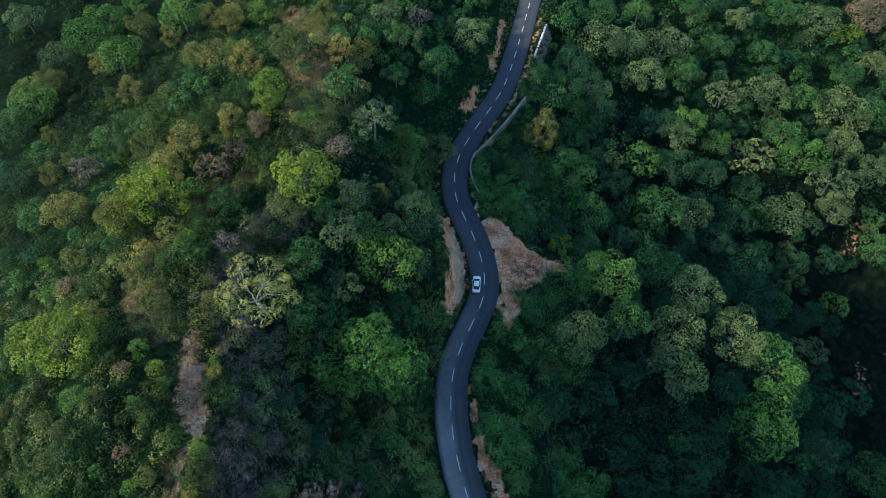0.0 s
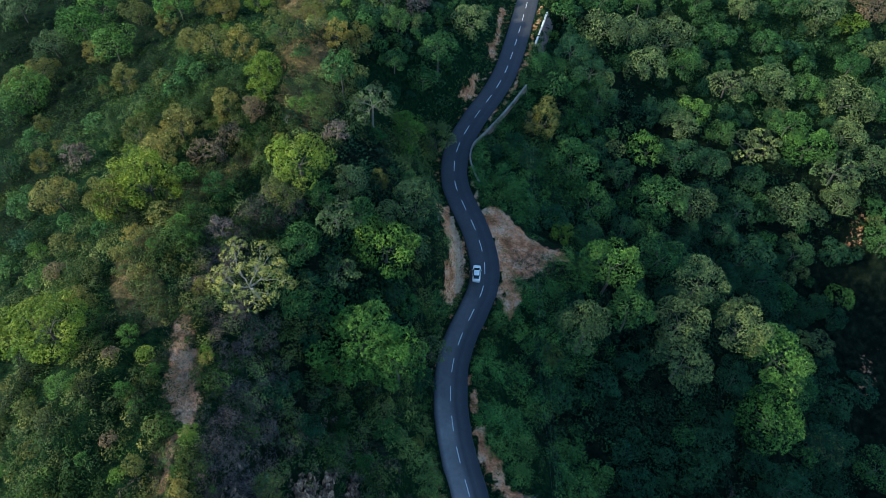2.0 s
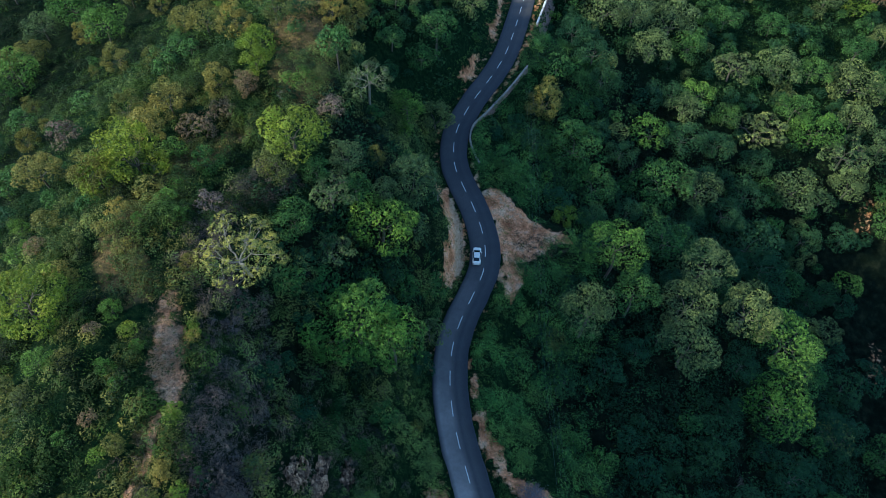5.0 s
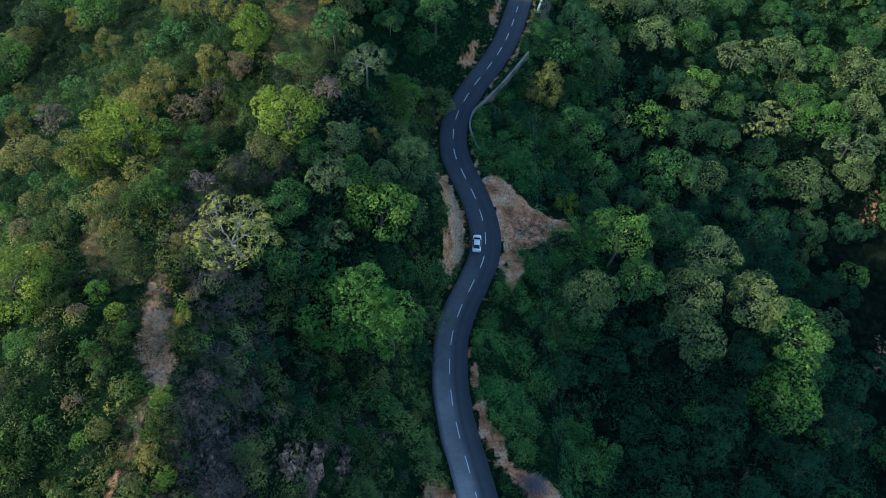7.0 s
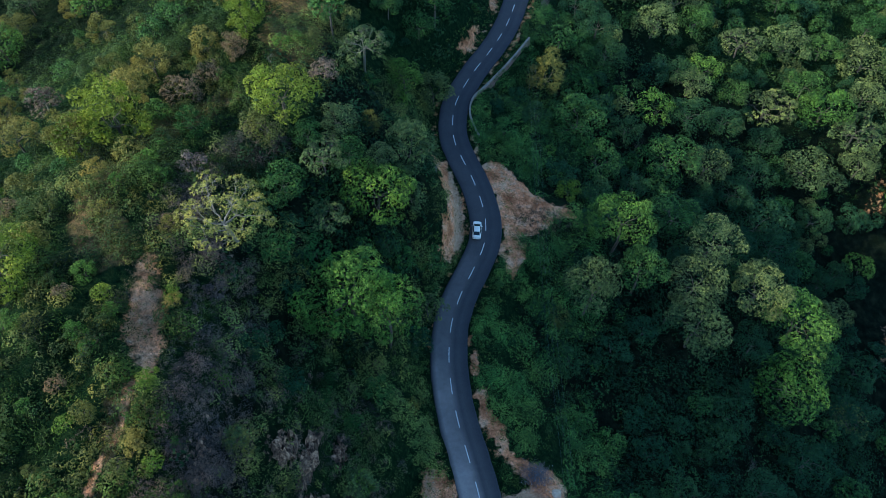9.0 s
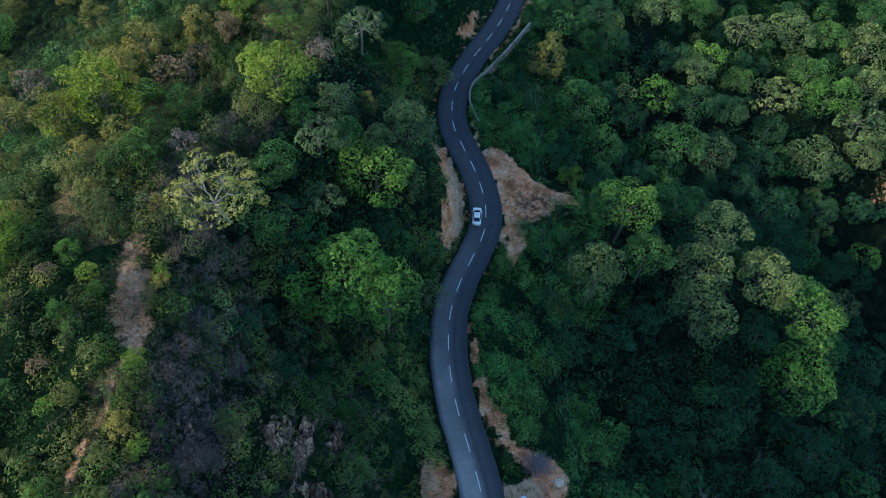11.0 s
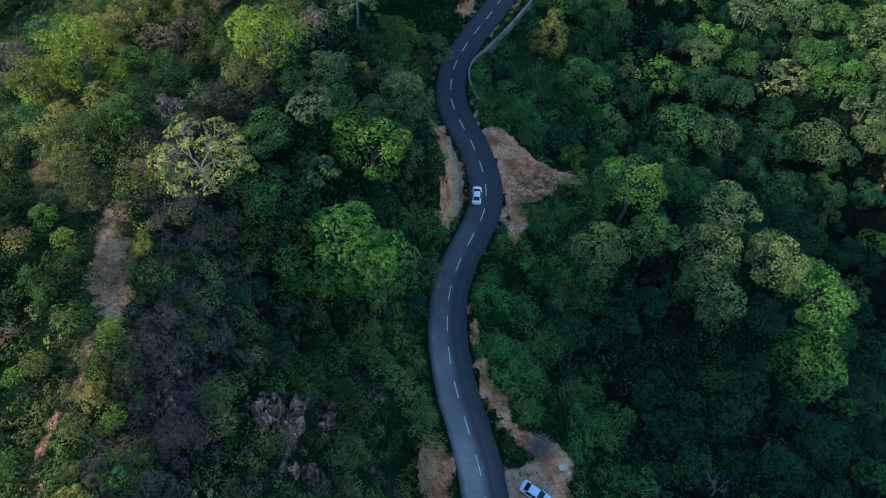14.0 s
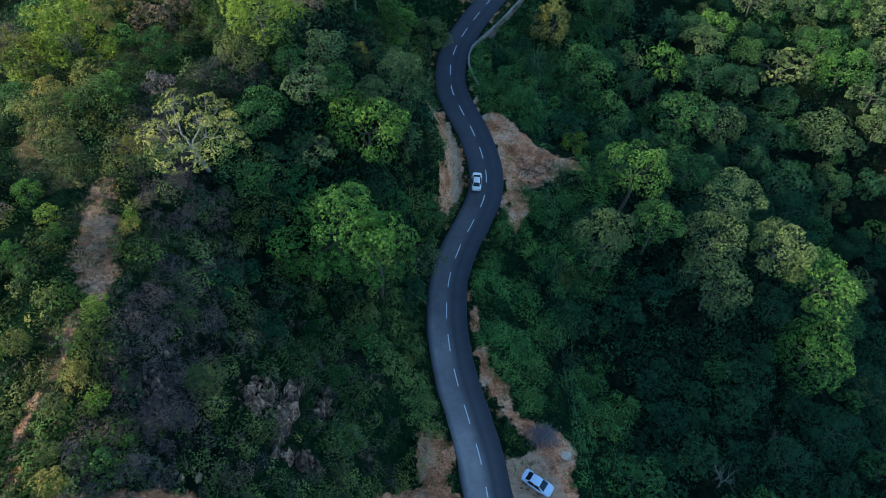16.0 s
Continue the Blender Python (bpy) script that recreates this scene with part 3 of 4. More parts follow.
tree("grey_round", -112.8, 156.7, 5.6, 9.1)
tree("moss_round", -101.7, 170.4, 5.8, 9.4)
tree("moss_round", -90.0, 148.9, 6.3, 10.1)
tree("olive_round", -111.9, 146.2, 4.8, 8.0)
tree("deep_small", -95.3, 108.6, 3.5, 5.0)
tree("teal_round", -96.7, 97.1, 4.3, 7.3)
tree("rust_small", -42.2, 81.7, 3.5, 5.1)
tree("deep_round", -10.4, 129.4, 3.4, 6.1)
tree("grey_round", -126.7, 170.9, 5.8, 9.4)
tree("olive_round", -87.2, 162.4, 4.9, 8.2)
tree("olive_feather", -30.0, 133.5, 2.7, 5.0)
tree("olive_feather", -57.5, 149.7, 3.6, 6.6)
tree("lime_feather", -49.2, 153.6, 3.6, 6.7)
tree("dry_small", -6.3, 144.4, 3.5, 5.0)
tree("deep_round", -4.5, 120.0, 4.0, 6.9)
tree("deep_round", -10.8, 118.9, 3.4, 6.0)
tree("olive_feather", -52.4, 85.2, 2.5, 4.8)
tree("deep_small", -74.7, 102.9, 3.0, 4.4)
tree("deep_small", -77.3, 76.1, 3.2, 4.7)
tree("grey_small", -4.7, 69.9, 2.8, 4.1)
tree("deep_small", -1.6, 63.9, 3.1, 4.6)
tree("deep_small", -6.3, 60.3, 2.8, 4.1)
tree("deep_small", -22.6, 50.7, 2.7, 4.0)
tree("deep_small", -18.0, 52.9, 2.8, 4.1)
tree("teal_small", -8.7, 60.7, 2.7, 4.0)
tree("teal_small", -4.1, 49.0, 3.2, 4.6)
tree("grey_round", -9.7, 72.3, 2.9, 4.7)
tree("deep_round", -14.1, 68.6, 2.9, 7.2)
tree("dry_small", -19.9, 88.2, 2.8, 4.2)
tree("deep_round", -20.5, 70.8, 2.7, 4.0)
tree("dry_small", -34.4, 60.5, 2.3, 3.5)
tree("deep_round", 32.0, 112.0, 8.5, 10.4)
tree("deep_round", 36.0, 101.7, 6.2, 7.8)
tree("deep_round", 56.1, 109.3, 8.3, 10.1)
tree("grey_round", 67.8, 111.1, 6.2, 10.0)
tree("lime_small", 27.3, 88.4, 3.3, 4.8)
tree("moss_round", 35.6, 76.3, 6.6, 17.4)
tree("deep_round", 39.3, 68.4, 5.0, 13.9)
tree("grey_round", 28.2, 62.3, 5.7, 16.1)
tree("deep_round", 51.3, 85.9, 6.3, 9.6)
tree("grey_round", 58.5, 79.5, 6.7, 15.1)
tree("grey_round", 51.8, 68.9, 6.6, 14.4)
tree("grey_round", 51.0, 59.6, 6.2, 14.1)
tree("grey_round", 67.5, 70.5, 6.9, 15.2)
tree("moss_round", 77.1, 66.1, 8.0, 16.6)
tree("moss_round", 73.8, 53.8, 8.2, 12.5)
tree("grey_small", 104.2, 82.6, 4.4, 6.3)
tree("teal_round", 83.1, 102.2, 8.6, 10.4)
tree("teal_round", 85.0, 93.9, 6.2, 9.9)
tree("teal_round", 94.5, 52.5, 6.5, 10.4)
tree("moss_small", 116.8, 98.3, 4.4, 6.2)
tree("grey_open", 92.0, 135.7, 8.6, 10.6)
tree("moss_round", 109.0, 136.9, 7.8, 12.3)
tree("grey_open", 117.0, 130.0, 7.5, 11.7)
tree("grey_round", 101.9, 121.0, 7.7, 9.5)
tree("grey_round", 118.4, 123.6, 5.8, 9.4)
tree("grey_small", 111.0, 120.6, 4.1, 5.8)
tree("deep_round", 103.8, 142.7, 5.8, 9.5)
tree("grey_round", 102.2, 159.7, 8.1, 9.9)
tree("grey_open", 85.4, 153.1, 6.9, 10.9)
tree("moss_round", 72.5, 141.5, 5.0, 8.3)
tree("grey_round", 46.8, 163.0, 7.0, 8.7)
tree("grey_round", 69.9, 170.9, 8.7, 10.6)
tree("grey_round", 59.5, 153.7, 6.7, 10.7)
tree("deep_round", 73.5, 159.8, 5.9, 9.6)
tree("teal_round", 40.5, 144.6, 6.0, 9.7)
tree("grey_round", 127.3, 157.0, 8.9, 10.8)
tree("deep_round", 133.2, 171.0, 5.6, 9.1)
tree("grey_round", 127.6, 192.0, 7.3, 11.5)
tree("rust_round", 146.1, 195.2, 7.7, 12.1)
tree("grey_round", 98.1, 187.1, 4.8, 8.1)
tree("lime_small", 138.4, 189.2, 5.0, 7.0)
tree("grey_round", 55.9, 165.3, 6.1, 9.9)
tree("grey_round", 67.7, 135.6, 5.2, 8.6)
tree("moss_small", 55.2, 124.6, 5.6, 7.8)
tree("teal_round", 65.7, 125.4, 6.3, 10.2)
tree("teal_round", 74.8, 125.6, 5.5, 8.9)
tree("grey_round", 124.9, 145.2, 6.0, 9.7)
tree("deep_round", 131.0, 113.0, 6.1, 9.8)
tree("olive_feather", 25.5, 121.7, 4.9, 8.9)
tree("teal_round", 43.3, 136.9, 5.0, 8.3)
tree("deep_small", 29.7, 134.6, 4.5, 6.4)
tree("teal_round", 36.1, 150.3, 5.4, 8.9)
tree("teal_round", 75.6, 106.9, 5.3, 8.7)
tree("teal_round", 83.3, 115.1, 5.8, 9.4)
tree("deep_round", 85.5, 63.1, 5.5, 9.1)
tree("teal_small", 114.5, 71.7, 5.4, 7.5)
tree("deep_round", 111.4, 50.0, 6.4, 10.3)
tree("teal_small", 33.5, 55.6, 4.1, 5.8)
tree("teal_small", 40.6, 60.3, 3.7, 5.3)
tree("teal_small", 57.7, 46.1, 4.9, 6.9)
tree("deep_round", 88.1, 174.5, 5.1, 8.4)
tree("deep_round", 104.1, 175.5, 5.2, 8.5)
tree("deep_round", 82.3, 186.6, 5.5, 9.0)
tree("deep_round", 115.5, 192.8, 5.7, 9.3)
tree("deep_round", 61.6, 180.0, 5.3, 8.8)
tree("deep_round", 47.2, 172.8, 5.1, 8.5)
tree("deep_small", 36.0, 165.8, 4.3, 6.1)
tree("deep_round", 139.0, 156.8, 6.2, 9.9)
tree("grey_round", 143.9, 176.2, 5.6, 9.2)
tree("deep_round", 114.2, 159.5, 5.7, 9.3)
tree("grey_round", 132.3, 136.0, 5.9, 9.6)
tree("teal_round", 45.6, 114.1, 4.5, 7.6)
tree("teal_round", 44.2, 95.6, 3.6, 6.4)
tree("teal_small", 22.0, 110.5, 3.7, 5.3)
tree("deep_small", 14.3, 102.4, 3.2, 4.7)
tree("deep_small", 19.4, 95.1, 3.2, 4.6)
tree("deep_round", 81.2, 137.5, 4.7, 7.8)
tree("teal_round", 88.8, 125.5, 5.0, 8.3)
tree("teal_round", 102.1, 107.9, 5.3, 8.7)
tree("teal_small", 116.9, 110.9, 5.1, 7.1)
tree("teal_small", 46.4, 63.8, 3.8, 5.4)
tree("teal_round", 65.9, 61.3, 4.4, 7.5)
tree("teal_small", 103.1, 65.9, 5.4, 7.5)
tree("deep_small", 19.7, 67.5, 2.4, 3.6)
tree("teal_round", 65.0, 139.7, 4.3, 7.3)
tree("olive_small", -21.4, 21.9, 2.2, 3.3)
tree("grey_small", -10.2, 21.7, 2.4, 3.7)
tree("yellow_small", -30.1, 20.0, 1.3, 2.2)
tree("lime_small", -30.0, 25.9, 1.2, 2.0)
tree("yellow_small", -28.4, 11.0, 1.3, 2.1)
tree("lime_small", -31.5, 38.5, 1.3, 2.2)
tree("deep_small", 26.7, 21.6, 4.1, 5.8)
tree("grey_open", 95.1, 53.1, 4.9, 8.2)
tree("teal_round", 74.9, 38.6, 5.7, 9.3)
tree("teal_round", 60.3, 30.9, 4.4, 7.5)
tree("teal_small", 40.6, 28.1, 3.8, 5.5)
tree("teal_small", 37.2, 35.0, 3.7, 5.3)
tree("teal_small", 52.9, 40.3, 4.0, 5.7)
tree("deep_small", 29.6, 36.2, 3.1, 4.5)
tree("deep_small", 87.1, 34.5, 4.0, 5.7)
tree("olive_small", 22.6, 59.5, 2.4, 3.6)
tree("yellow_feather", -57.3, 154.3, 3.7, 6.7)
tree("olive_round", -52.1, 124.1, 5.0, 8.3)
tree("grey_small", -19.3, 117.5, 2.8, 4.1)
tree("deep_small", -13.6, 96.9, 2.2, 3.3)
tree("yellow_feather", -97.6, 150.0, 3.2, 5.9)
tree("yellow_feather", -49.6, 79.4, 3.0, 5.6)
tree("olive_round", -117.3, 141.4, 4.1, 7.0)
tree("lime_small", -54.1, 68.5, 4.2, 5.9)
tree("olive_small", -44.4, 63.9, 2.6, 3.8)
tree("olive_small", -59.8, 59.6, 2.2, 3.4)
tree("rust_small", -57.0, 52.3, 1.7, 2.7)
tree("yellow_small", -51.0, 47.0, 1.8, 2.8)
tree("yellow_small", -46.3, 57.8, 1.7, 2.8)
tree("yellow_small", -47.8, 54.7, 1.5, 2.5)
tree("olive_small", -41.3, 48.6, 1.8, 2.8)
tree("rust_small", -42.2, 36.7, 1.1, 1.9)
tree("lime_small", -38.2, 37.1, 1.3, 2.3)
tree("yellow_small", -31.3, 37.7, 1.2, 2.0)
tree("lime_small", -30.2, 26.8, 1.3, 2.1)
tree("rust_small", -39.0, 25.5, 1.1, 1.9)
tree("olive_small", -29.8, 23.5, 1.2, 2.1)
tree("olive_small", -35.3, 22.5, 1.3, 2.2)
tree("lime_small", -36.8, 21.4, 1.1, 1.9)
tree("olive_small", -34.4, 26.9, 1.1, 1.9)
tree("rust_small", -31.0, 41.6, 1.2, 2.1)
tree("dry_small", -28.0, 41.0, 1.8, 2.8)
tree("olive_feather", -29.6, 143.3, 3.1, 5.8)
tree("lime_feather", -35.0, 98.7, 2.9, 5.4)
tree("yellow_feather", -61.9, 134.1, 3.4, 6.2)
tree("olive_feather", -63.0, 155.2, 3.1, 5.7)
tree("yellow_feather", -77.1, 156.0, 3.2, 5.9)
tree("deep_small", -53.0, 113.1, 2.7, 4.1)
tree("rust_small", -39.5, 88.4, 2.4, 3.6)
tree("olive_small", -40.1, 76.1, 2.0, 3.1)
tree("moss_small", -44.2, 75.4, 2.2, 3.3)
tree("moss_small", -41.0, 61.8, 1.8, 2.8)
tree("deep_small", -53.9, 62.3, 2.0, 3.1)
tree("teal_small", -71.1, 64.7, 2.4, 3.6)
tree("deep_small", -69.2, 56.7, 2.4, 3.6)
tree("olive_small", -50.9, 52.1, 1.7, 2.7)
tree("yellow_small", -29.7, 19.8, 1.4, 2.3)
tree("lime_small", -27.7, 17.8, 1.2, 2.0)
tree("olive_small", -30.5, 17.0, 1.3, 2.1)
tree("olive_small", -29.2, 13.1, 0.9, 1.7)
tree("lime_small", -28.0, 10.7, 1.0, 1.8)
tree("deep_small", -25.6, 12.8, 1.0, 1.9)
tree("grey_small", -22.0, 22.3, 1.5, 2.4)
tree("moss_small", -24.6, 14.7, 0.6, 1.3)
tree("moss_small", -26.4, 20.4, 0.5, 1.2)
tree("olive_small", -34.8, 22.4, 1.1, 2.0)
tree("moss_small", -9.9, 22.4, 1.7, 2.7)
tree("grey_small", -10.1, 18.3, 1.2, 2.1)
tree("olive_small", -17.2, 19.0, 1.0, 1.8)
tree("deep_small", -11.9, 30.4, 1.4, 2.3)
tree("olive_small", -4.2, 36.5, 1.4, 2.3)


# the lower trees that fill the wood between the large ones; past the middle distance they merge into one thicket of a colour
FAR_BUSHES, BUSH_SHAPES = {}, {}


def far_bush(rng, tint, x, y, radius, height):
    k = int(rng.integers(4))
    if k not in BUSH_SHAPES:
        BUSH_SHAPES[k] = grow("small", 300 + k)[1]
    v, _, tone = BUSH_SHAPES[k]
    a = rng.uniform(0, 6.28)
    c, s = math.cos(a), math.sin(a)
    tall = height - 0.72 * radius
    w = v @ np.array([[c, s, 0], [-s, c, 0], [0, 0, 1]]) * radius * np.array([1, 1, rng.uniform(0.85, 1.25)])
    FAR_BUSHES.setdefault(tint, []).append((w + np.array([x, y, ground_at(x, y) + tall - 0.05 * radius]), np.clip(tone + rng.normal(0, 0.17), 0, 1)))


def fill_wood(seed, count, x0, x1, y0, y1, kinds, gap, small, large, merged=False):
    rng = np.random.default_rng(seed)
    for _ in range(count):
        x, y, r = rng.uniform(x0, x1), rng.uniform(y0, y1), rng.uniform(small, large)
        f = float(side(x, y)[0])
        if abs(f) < 6.5 + r or soil_mask(np.array([x]), np.array([y]))[0] > 0.2 or not -0.72 * math.hypot(y, 100) < x < 0.85 * math.hypot(y, 100):
            continue
        if any((x - a)**2 + (y - b)**2 < (gap * (r + c))**2 for a, b, c in PLACED):
            continue
        kind = kinds[rng.integers(len(kinds))]
        if merged and kind.endswith("small"):
            far_bush(rng, kind.split("_")[0], x, y, r, 1.3 * r + 0.5)
            PLACED.append((x, y, r))
        else:
            tree(kind, round(x, 1), round(y, 1), round(r, 1), round(1.3 * r + 0.5, 1))


fill_wood(15, 150, 22, 130, 14, 70, ("teal_small", "teal_small", "teal_feather", "deep_small"), 0.8, 1.6, 3.8)
fill_wood(11, 480, 24, 165, 70, 215, ("teal_small", "deep_small", "grey_small", "deep_small", "teal_feather"), 0.62, 1.6, 4.2, True)
fill_wood(12, 80, -105, -6, 62, 190, ("deep_small", "olive_feather", "deep_feather", "moss_feather"), 0.95, 1.2, 2.8, True)
fill_wood(13, 70, -66, -33, 8, 66, ("moss_small", "olive_small", "olive_feather", "moss_feather"), 0.9, 0.8, 1.7)
fill_wood(16, 90, -32, -6, 95, 190, ("deep_small", "moss_small", "teal_small", "grey_small"), 0.75, 1.2, 2.6, True)
fill_wood(18, 260, -16, 14, 106, 190, ("deep_small", "teal_small", "deep_feather"), 0.7, 1.0, 2.4, True)
fill_wood(17, 110, 14, 60, 92, 190, ("deep_small", "teal_small", "moss_small"), 0.8, 1.2, 2.6, True)
fill_wood(14, 60, -24, -7, 30, 70, ("teal_small", "deep_small"), 0.75, 1.2, 2.4, True)
for tint, plants in FAR_BUSHES.items():
    v = np.concatenate([p for p, _ in plants])
    tagged(new("far_bushes", raw_mesh("far_bushes", v, np.arange(len(v)).reshape(-1, 3), [LEAF[tint]], False, {"plant_tone": np.concatenate([q for _, q in plants])})),
           "low %s bushes between the taller trees" % WORDS[tint], "undergrowth", kind="stuff")

# ---- undergrowth ----
def scatter(seed, count, x0, x1, y0, y1):
    rng = np.random.default_rng(seed)
    x, y = rng.uniform(x0, x1, count), rng.uniform(y0, y1, count)
    reach = np.hypot(y + 5, 100)
    keep = (x > -0.72 * reach - 8) & (x < 0.85 * reach + 8) | (y < 8)
    return rng, x[keep], y[keep]


def clumps(name, label, tint, seed, count, box, spread, leaves, leaf, allowed, tall=0.8, narrow=0.62, power=2.4):
    """Low scrub as one mesh: many leafy clumps on the ground, larger ones with more leaves."""
    rng, x, y = scatter(seed, count, *box)
    keep = rng.uniform(0, 1, len(x)) < allowed(x, y)
    x, y = x[keep], y[keep]
    r = (0.28 + 0.72 * rng.uniform(0, 1, len(x))**power) * spread
    r = np.minimum(r, np.maximum(0.25, 0.85 * (np.abs(side(x, y)) - 3.2)))
    z = ground(x, y)
    i = np.repeat(np.arange(len(x)), np.maximum(6, leaves * (r / spread)**1.6).astype(int))
    n = rng.normal(size=(len(i), 3))
    n[:, 2] = np.abs(n[:, 2]) + 0.1
    n /= np.linalg.norm(n, axis=1)[:, None]
    lump = 1 + 0.28 * np.sin(n[:, 0] * 5 + i) * np.cos(n[:, 1] * 4 + 2 * i)
    p = np.stack([x[i], y[i], z[i] - 0.1 * r[i]], 1) + n * (r[i] * lump * rng.uniform(0.72, 1.05, len(i)))[:, None] * np.array([1, 1, tall])
    v = leaf_blades(rng, p, n + 0.3 * rng.normal(size=n.shape) + np.array([0, 0, 0.3]), np.full(len(i), leaf), narrow)
    tone = np.clip(0.42 + 0.3 * rng.normal(size=len(x)) + 0.2 * rough(x, y, 9, 2, seed), 0, 1)
    ob = new(name, raw_mesh(name, v, np.arange(len(v)).reshape(-1, 3), [LEAF[tint]], False, {"plant_tone": np.repeat(tone[i], 3)}))
    return tagged(ob, label, "undergrowth", kind="stuff")


def off_road(x, y):
    bare = sum(np.hypot((x - a) / w, (y - b) / d) < 0.85 for a, b, w, d in CRAGS)
    return (np.abs(side(x, y)) > 4.0) * (1 - 0.9 * np.clip(bare, 0, 1)) * (1 - np.clip(1.3 * soil_mask(x, y), 0, 1))


CRAGS = ((-18.5, 23.6, 2.0, 3.2), (-16.2, 23.2, 1.4, 5.0), (-13.3, 26.0, 1.5, 2.8), (-14.4, 17.8, 2.4, 1.9), (-24.4, 19.5, 1.2, 4.6))


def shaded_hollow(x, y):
    """The grassy hollow behind the ridge, where shade is put into the plant colour."""
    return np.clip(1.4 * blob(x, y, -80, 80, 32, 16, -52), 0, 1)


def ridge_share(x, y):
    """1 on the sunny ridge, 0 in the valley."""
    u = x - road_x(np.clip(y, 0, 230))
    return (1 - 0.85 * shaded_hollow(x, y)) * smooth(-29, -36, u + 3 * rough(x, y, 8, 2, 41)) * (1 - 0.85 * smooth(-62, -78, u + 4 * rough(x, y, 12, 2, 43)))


def dry_share(x, y):
    """The withered scrub on the steep face under the footpath."""
    return np.clip(0.95 * strip(x, y, ((-25, 8), (-25.5, 30), (-28, 44), (-33.5, 53), (-33, 62), (-27, 69)), 3.6) + 0.3 * blob(x, y, -15, 22, 9, 12), 0, 1)


NEAR, FAR = (-112, 105, 6, 110), (-140, 205, 110, 265)
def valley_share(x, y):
    """1 in the wood below the road and other spots with shade-darkened leaves, 0 beside it."""
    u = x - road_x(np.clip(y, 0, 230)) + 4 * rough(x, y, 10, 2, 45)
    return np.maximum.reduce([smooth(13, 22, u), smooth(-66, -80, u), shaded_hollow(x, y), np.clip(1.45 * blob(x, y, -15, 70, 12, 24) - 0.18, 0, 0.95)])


def beside(x, y):
    """1 to the right of the road, 0 to its left."""
    return (x > road_x(np.clip(y, 0, 230))) * 1.0


clumps("roadside_scrub", "dense olive-green scrub on the slope above the road", "scrub", 1, 17500, NEAR, 2.6, 480, 0.125,
       lambda x, y: off_road(x, y) * (1 - beside(x, y)) * (1 - ridge_share(x, y)) * (1 - valley_share(x, y)) * (1 - 0.7 * dry_share(x, y)) * (0.62 + 0.5 * rough(x, y, 7, 2, 51)), 0.95, 0.42)
clumps("roadside_thicket", "lush green thicket on the slope below the road", "verdant", 18, 14500, (-5, 48, 6, 150), 2.2, 200, 0.165,
       lambda x, y: off_road(x, y) * beside(x, y) * smooth(31, 18, side(x, y)) * (1 - 0.8 * blob(x, y, 25, 21, 9, 9)) * (0.5 + 0.7 * rough(x, y, 6, 2, 58)), 1.0, 0.42)
clumps("valley_thicket", "thicket under the valley wood, its blue-green leaves darkened for shade", "thicket", 9, 12500, NEAR, 3.0, 95, 0.29,
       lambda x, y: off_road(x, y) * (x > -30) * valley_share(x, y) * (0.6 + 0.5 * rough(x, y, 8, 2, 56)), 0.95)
clumps("hollow_scrub", "grass and low scrub in the hollow behind the ridge, green darkened for shade", "ridge", 23, 9000, (-118, -30, 6, 150), 2.2, 90, 0.22,
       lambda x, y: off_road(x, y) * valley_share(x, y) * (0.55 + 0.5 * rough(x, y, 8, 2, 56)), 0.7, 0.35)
clumps("ridge_scrub", "olive and yellow-green scrub on the ridge", "ridge", 2, 10500, NEAR, 2.5, 430, 0.15,
       lambda x, y: off_road(x, y) * ridge_share(x, y) * (1 - 0.5 * dry_mask(x, y)) * (0.5 + 0.75 * rough(x, y, 6, 2, 52)), 1.25, 0.55, 1.6)
clumps("ridge_herbs", "yellow-green herbs on the crest of the ridge, bright in place of sunlight", "olive", 19, 6500, (-62, -28, 6, 100), 1.2, 90, 0.16,
       lambda x, y: off_road(x, y) * ridge_share(x, y) * (0.15 + 0.8 * rough(x, y, 5, 2, 71) + 0.4 * strip(x, y, ((-31, 6), (-31.5, 28), (-36, 46), (-45, 62), (-42, 78)), 5.0)), 1.1, 0.42)
clumps("lower_scrub", "green scrub on the slope below", "scrub", 14, 3000, (-95, 70, -60, 8), 3.4, 45, 0.34,
       lambda x, y: off_road(x, y) * 0.8)
clumps("far_thicket", "green thicket on the far slopes, leaves darkened for shade", "thicket", 3, 8500, FAR, 3.3, 62, 0.4,
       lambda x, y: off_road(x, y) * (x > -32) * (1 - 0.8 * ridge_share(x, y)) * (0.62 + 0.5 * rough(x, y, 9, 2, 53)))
clumps("far_ridge_scrub", "olive scrub on the far ridge", "ridge", 4, 6000, (-140, 10, 105, 245), 3.3, 170, 0.26,
       lambda x, y: off_road(x, y) * ridge_share(x, y) * (1 - 0.8 * dry_mask(x, y)) * (0.6 + 0.5 * rough(x, y, 9, 2, 54)))
clumps("withered_scrub", "withered grey-brown scrub on the steep face", "dry", 5, 6500, (-42, -5, 6, 74), 1.5, 230, 0.2, lambda x, y: dry_share(x, y), 0.8, 0.1)
clumps("slope_grass", "long yellow-green grass and herbs on the slopes by the road", "grass", 8, 16000, (-26, 34, 6, 75), 1.0, 46, 0.2,
       lambda x, y: off_road(x, y) * (1 - 0.93 * beside(x, y)) * (1 - 0.8 * ridge_share(x, y)) * (0.35 + 0.7 * rough(x, y, 6, 2, 55)), 0.9, 0.22)
clumps("ridge_grass", "long yellow-green grass between the bushes of the ridge", "ridge", 16, 17000, (-95, -26, 6, 150), 1.2, 40, 0.19,
       lambda x, y: off_road(x, y) * ridge_share(x, y) * (0.55 + 0.6 * rough(x, y, 5, 2, 57)), 0.9, 0.22)
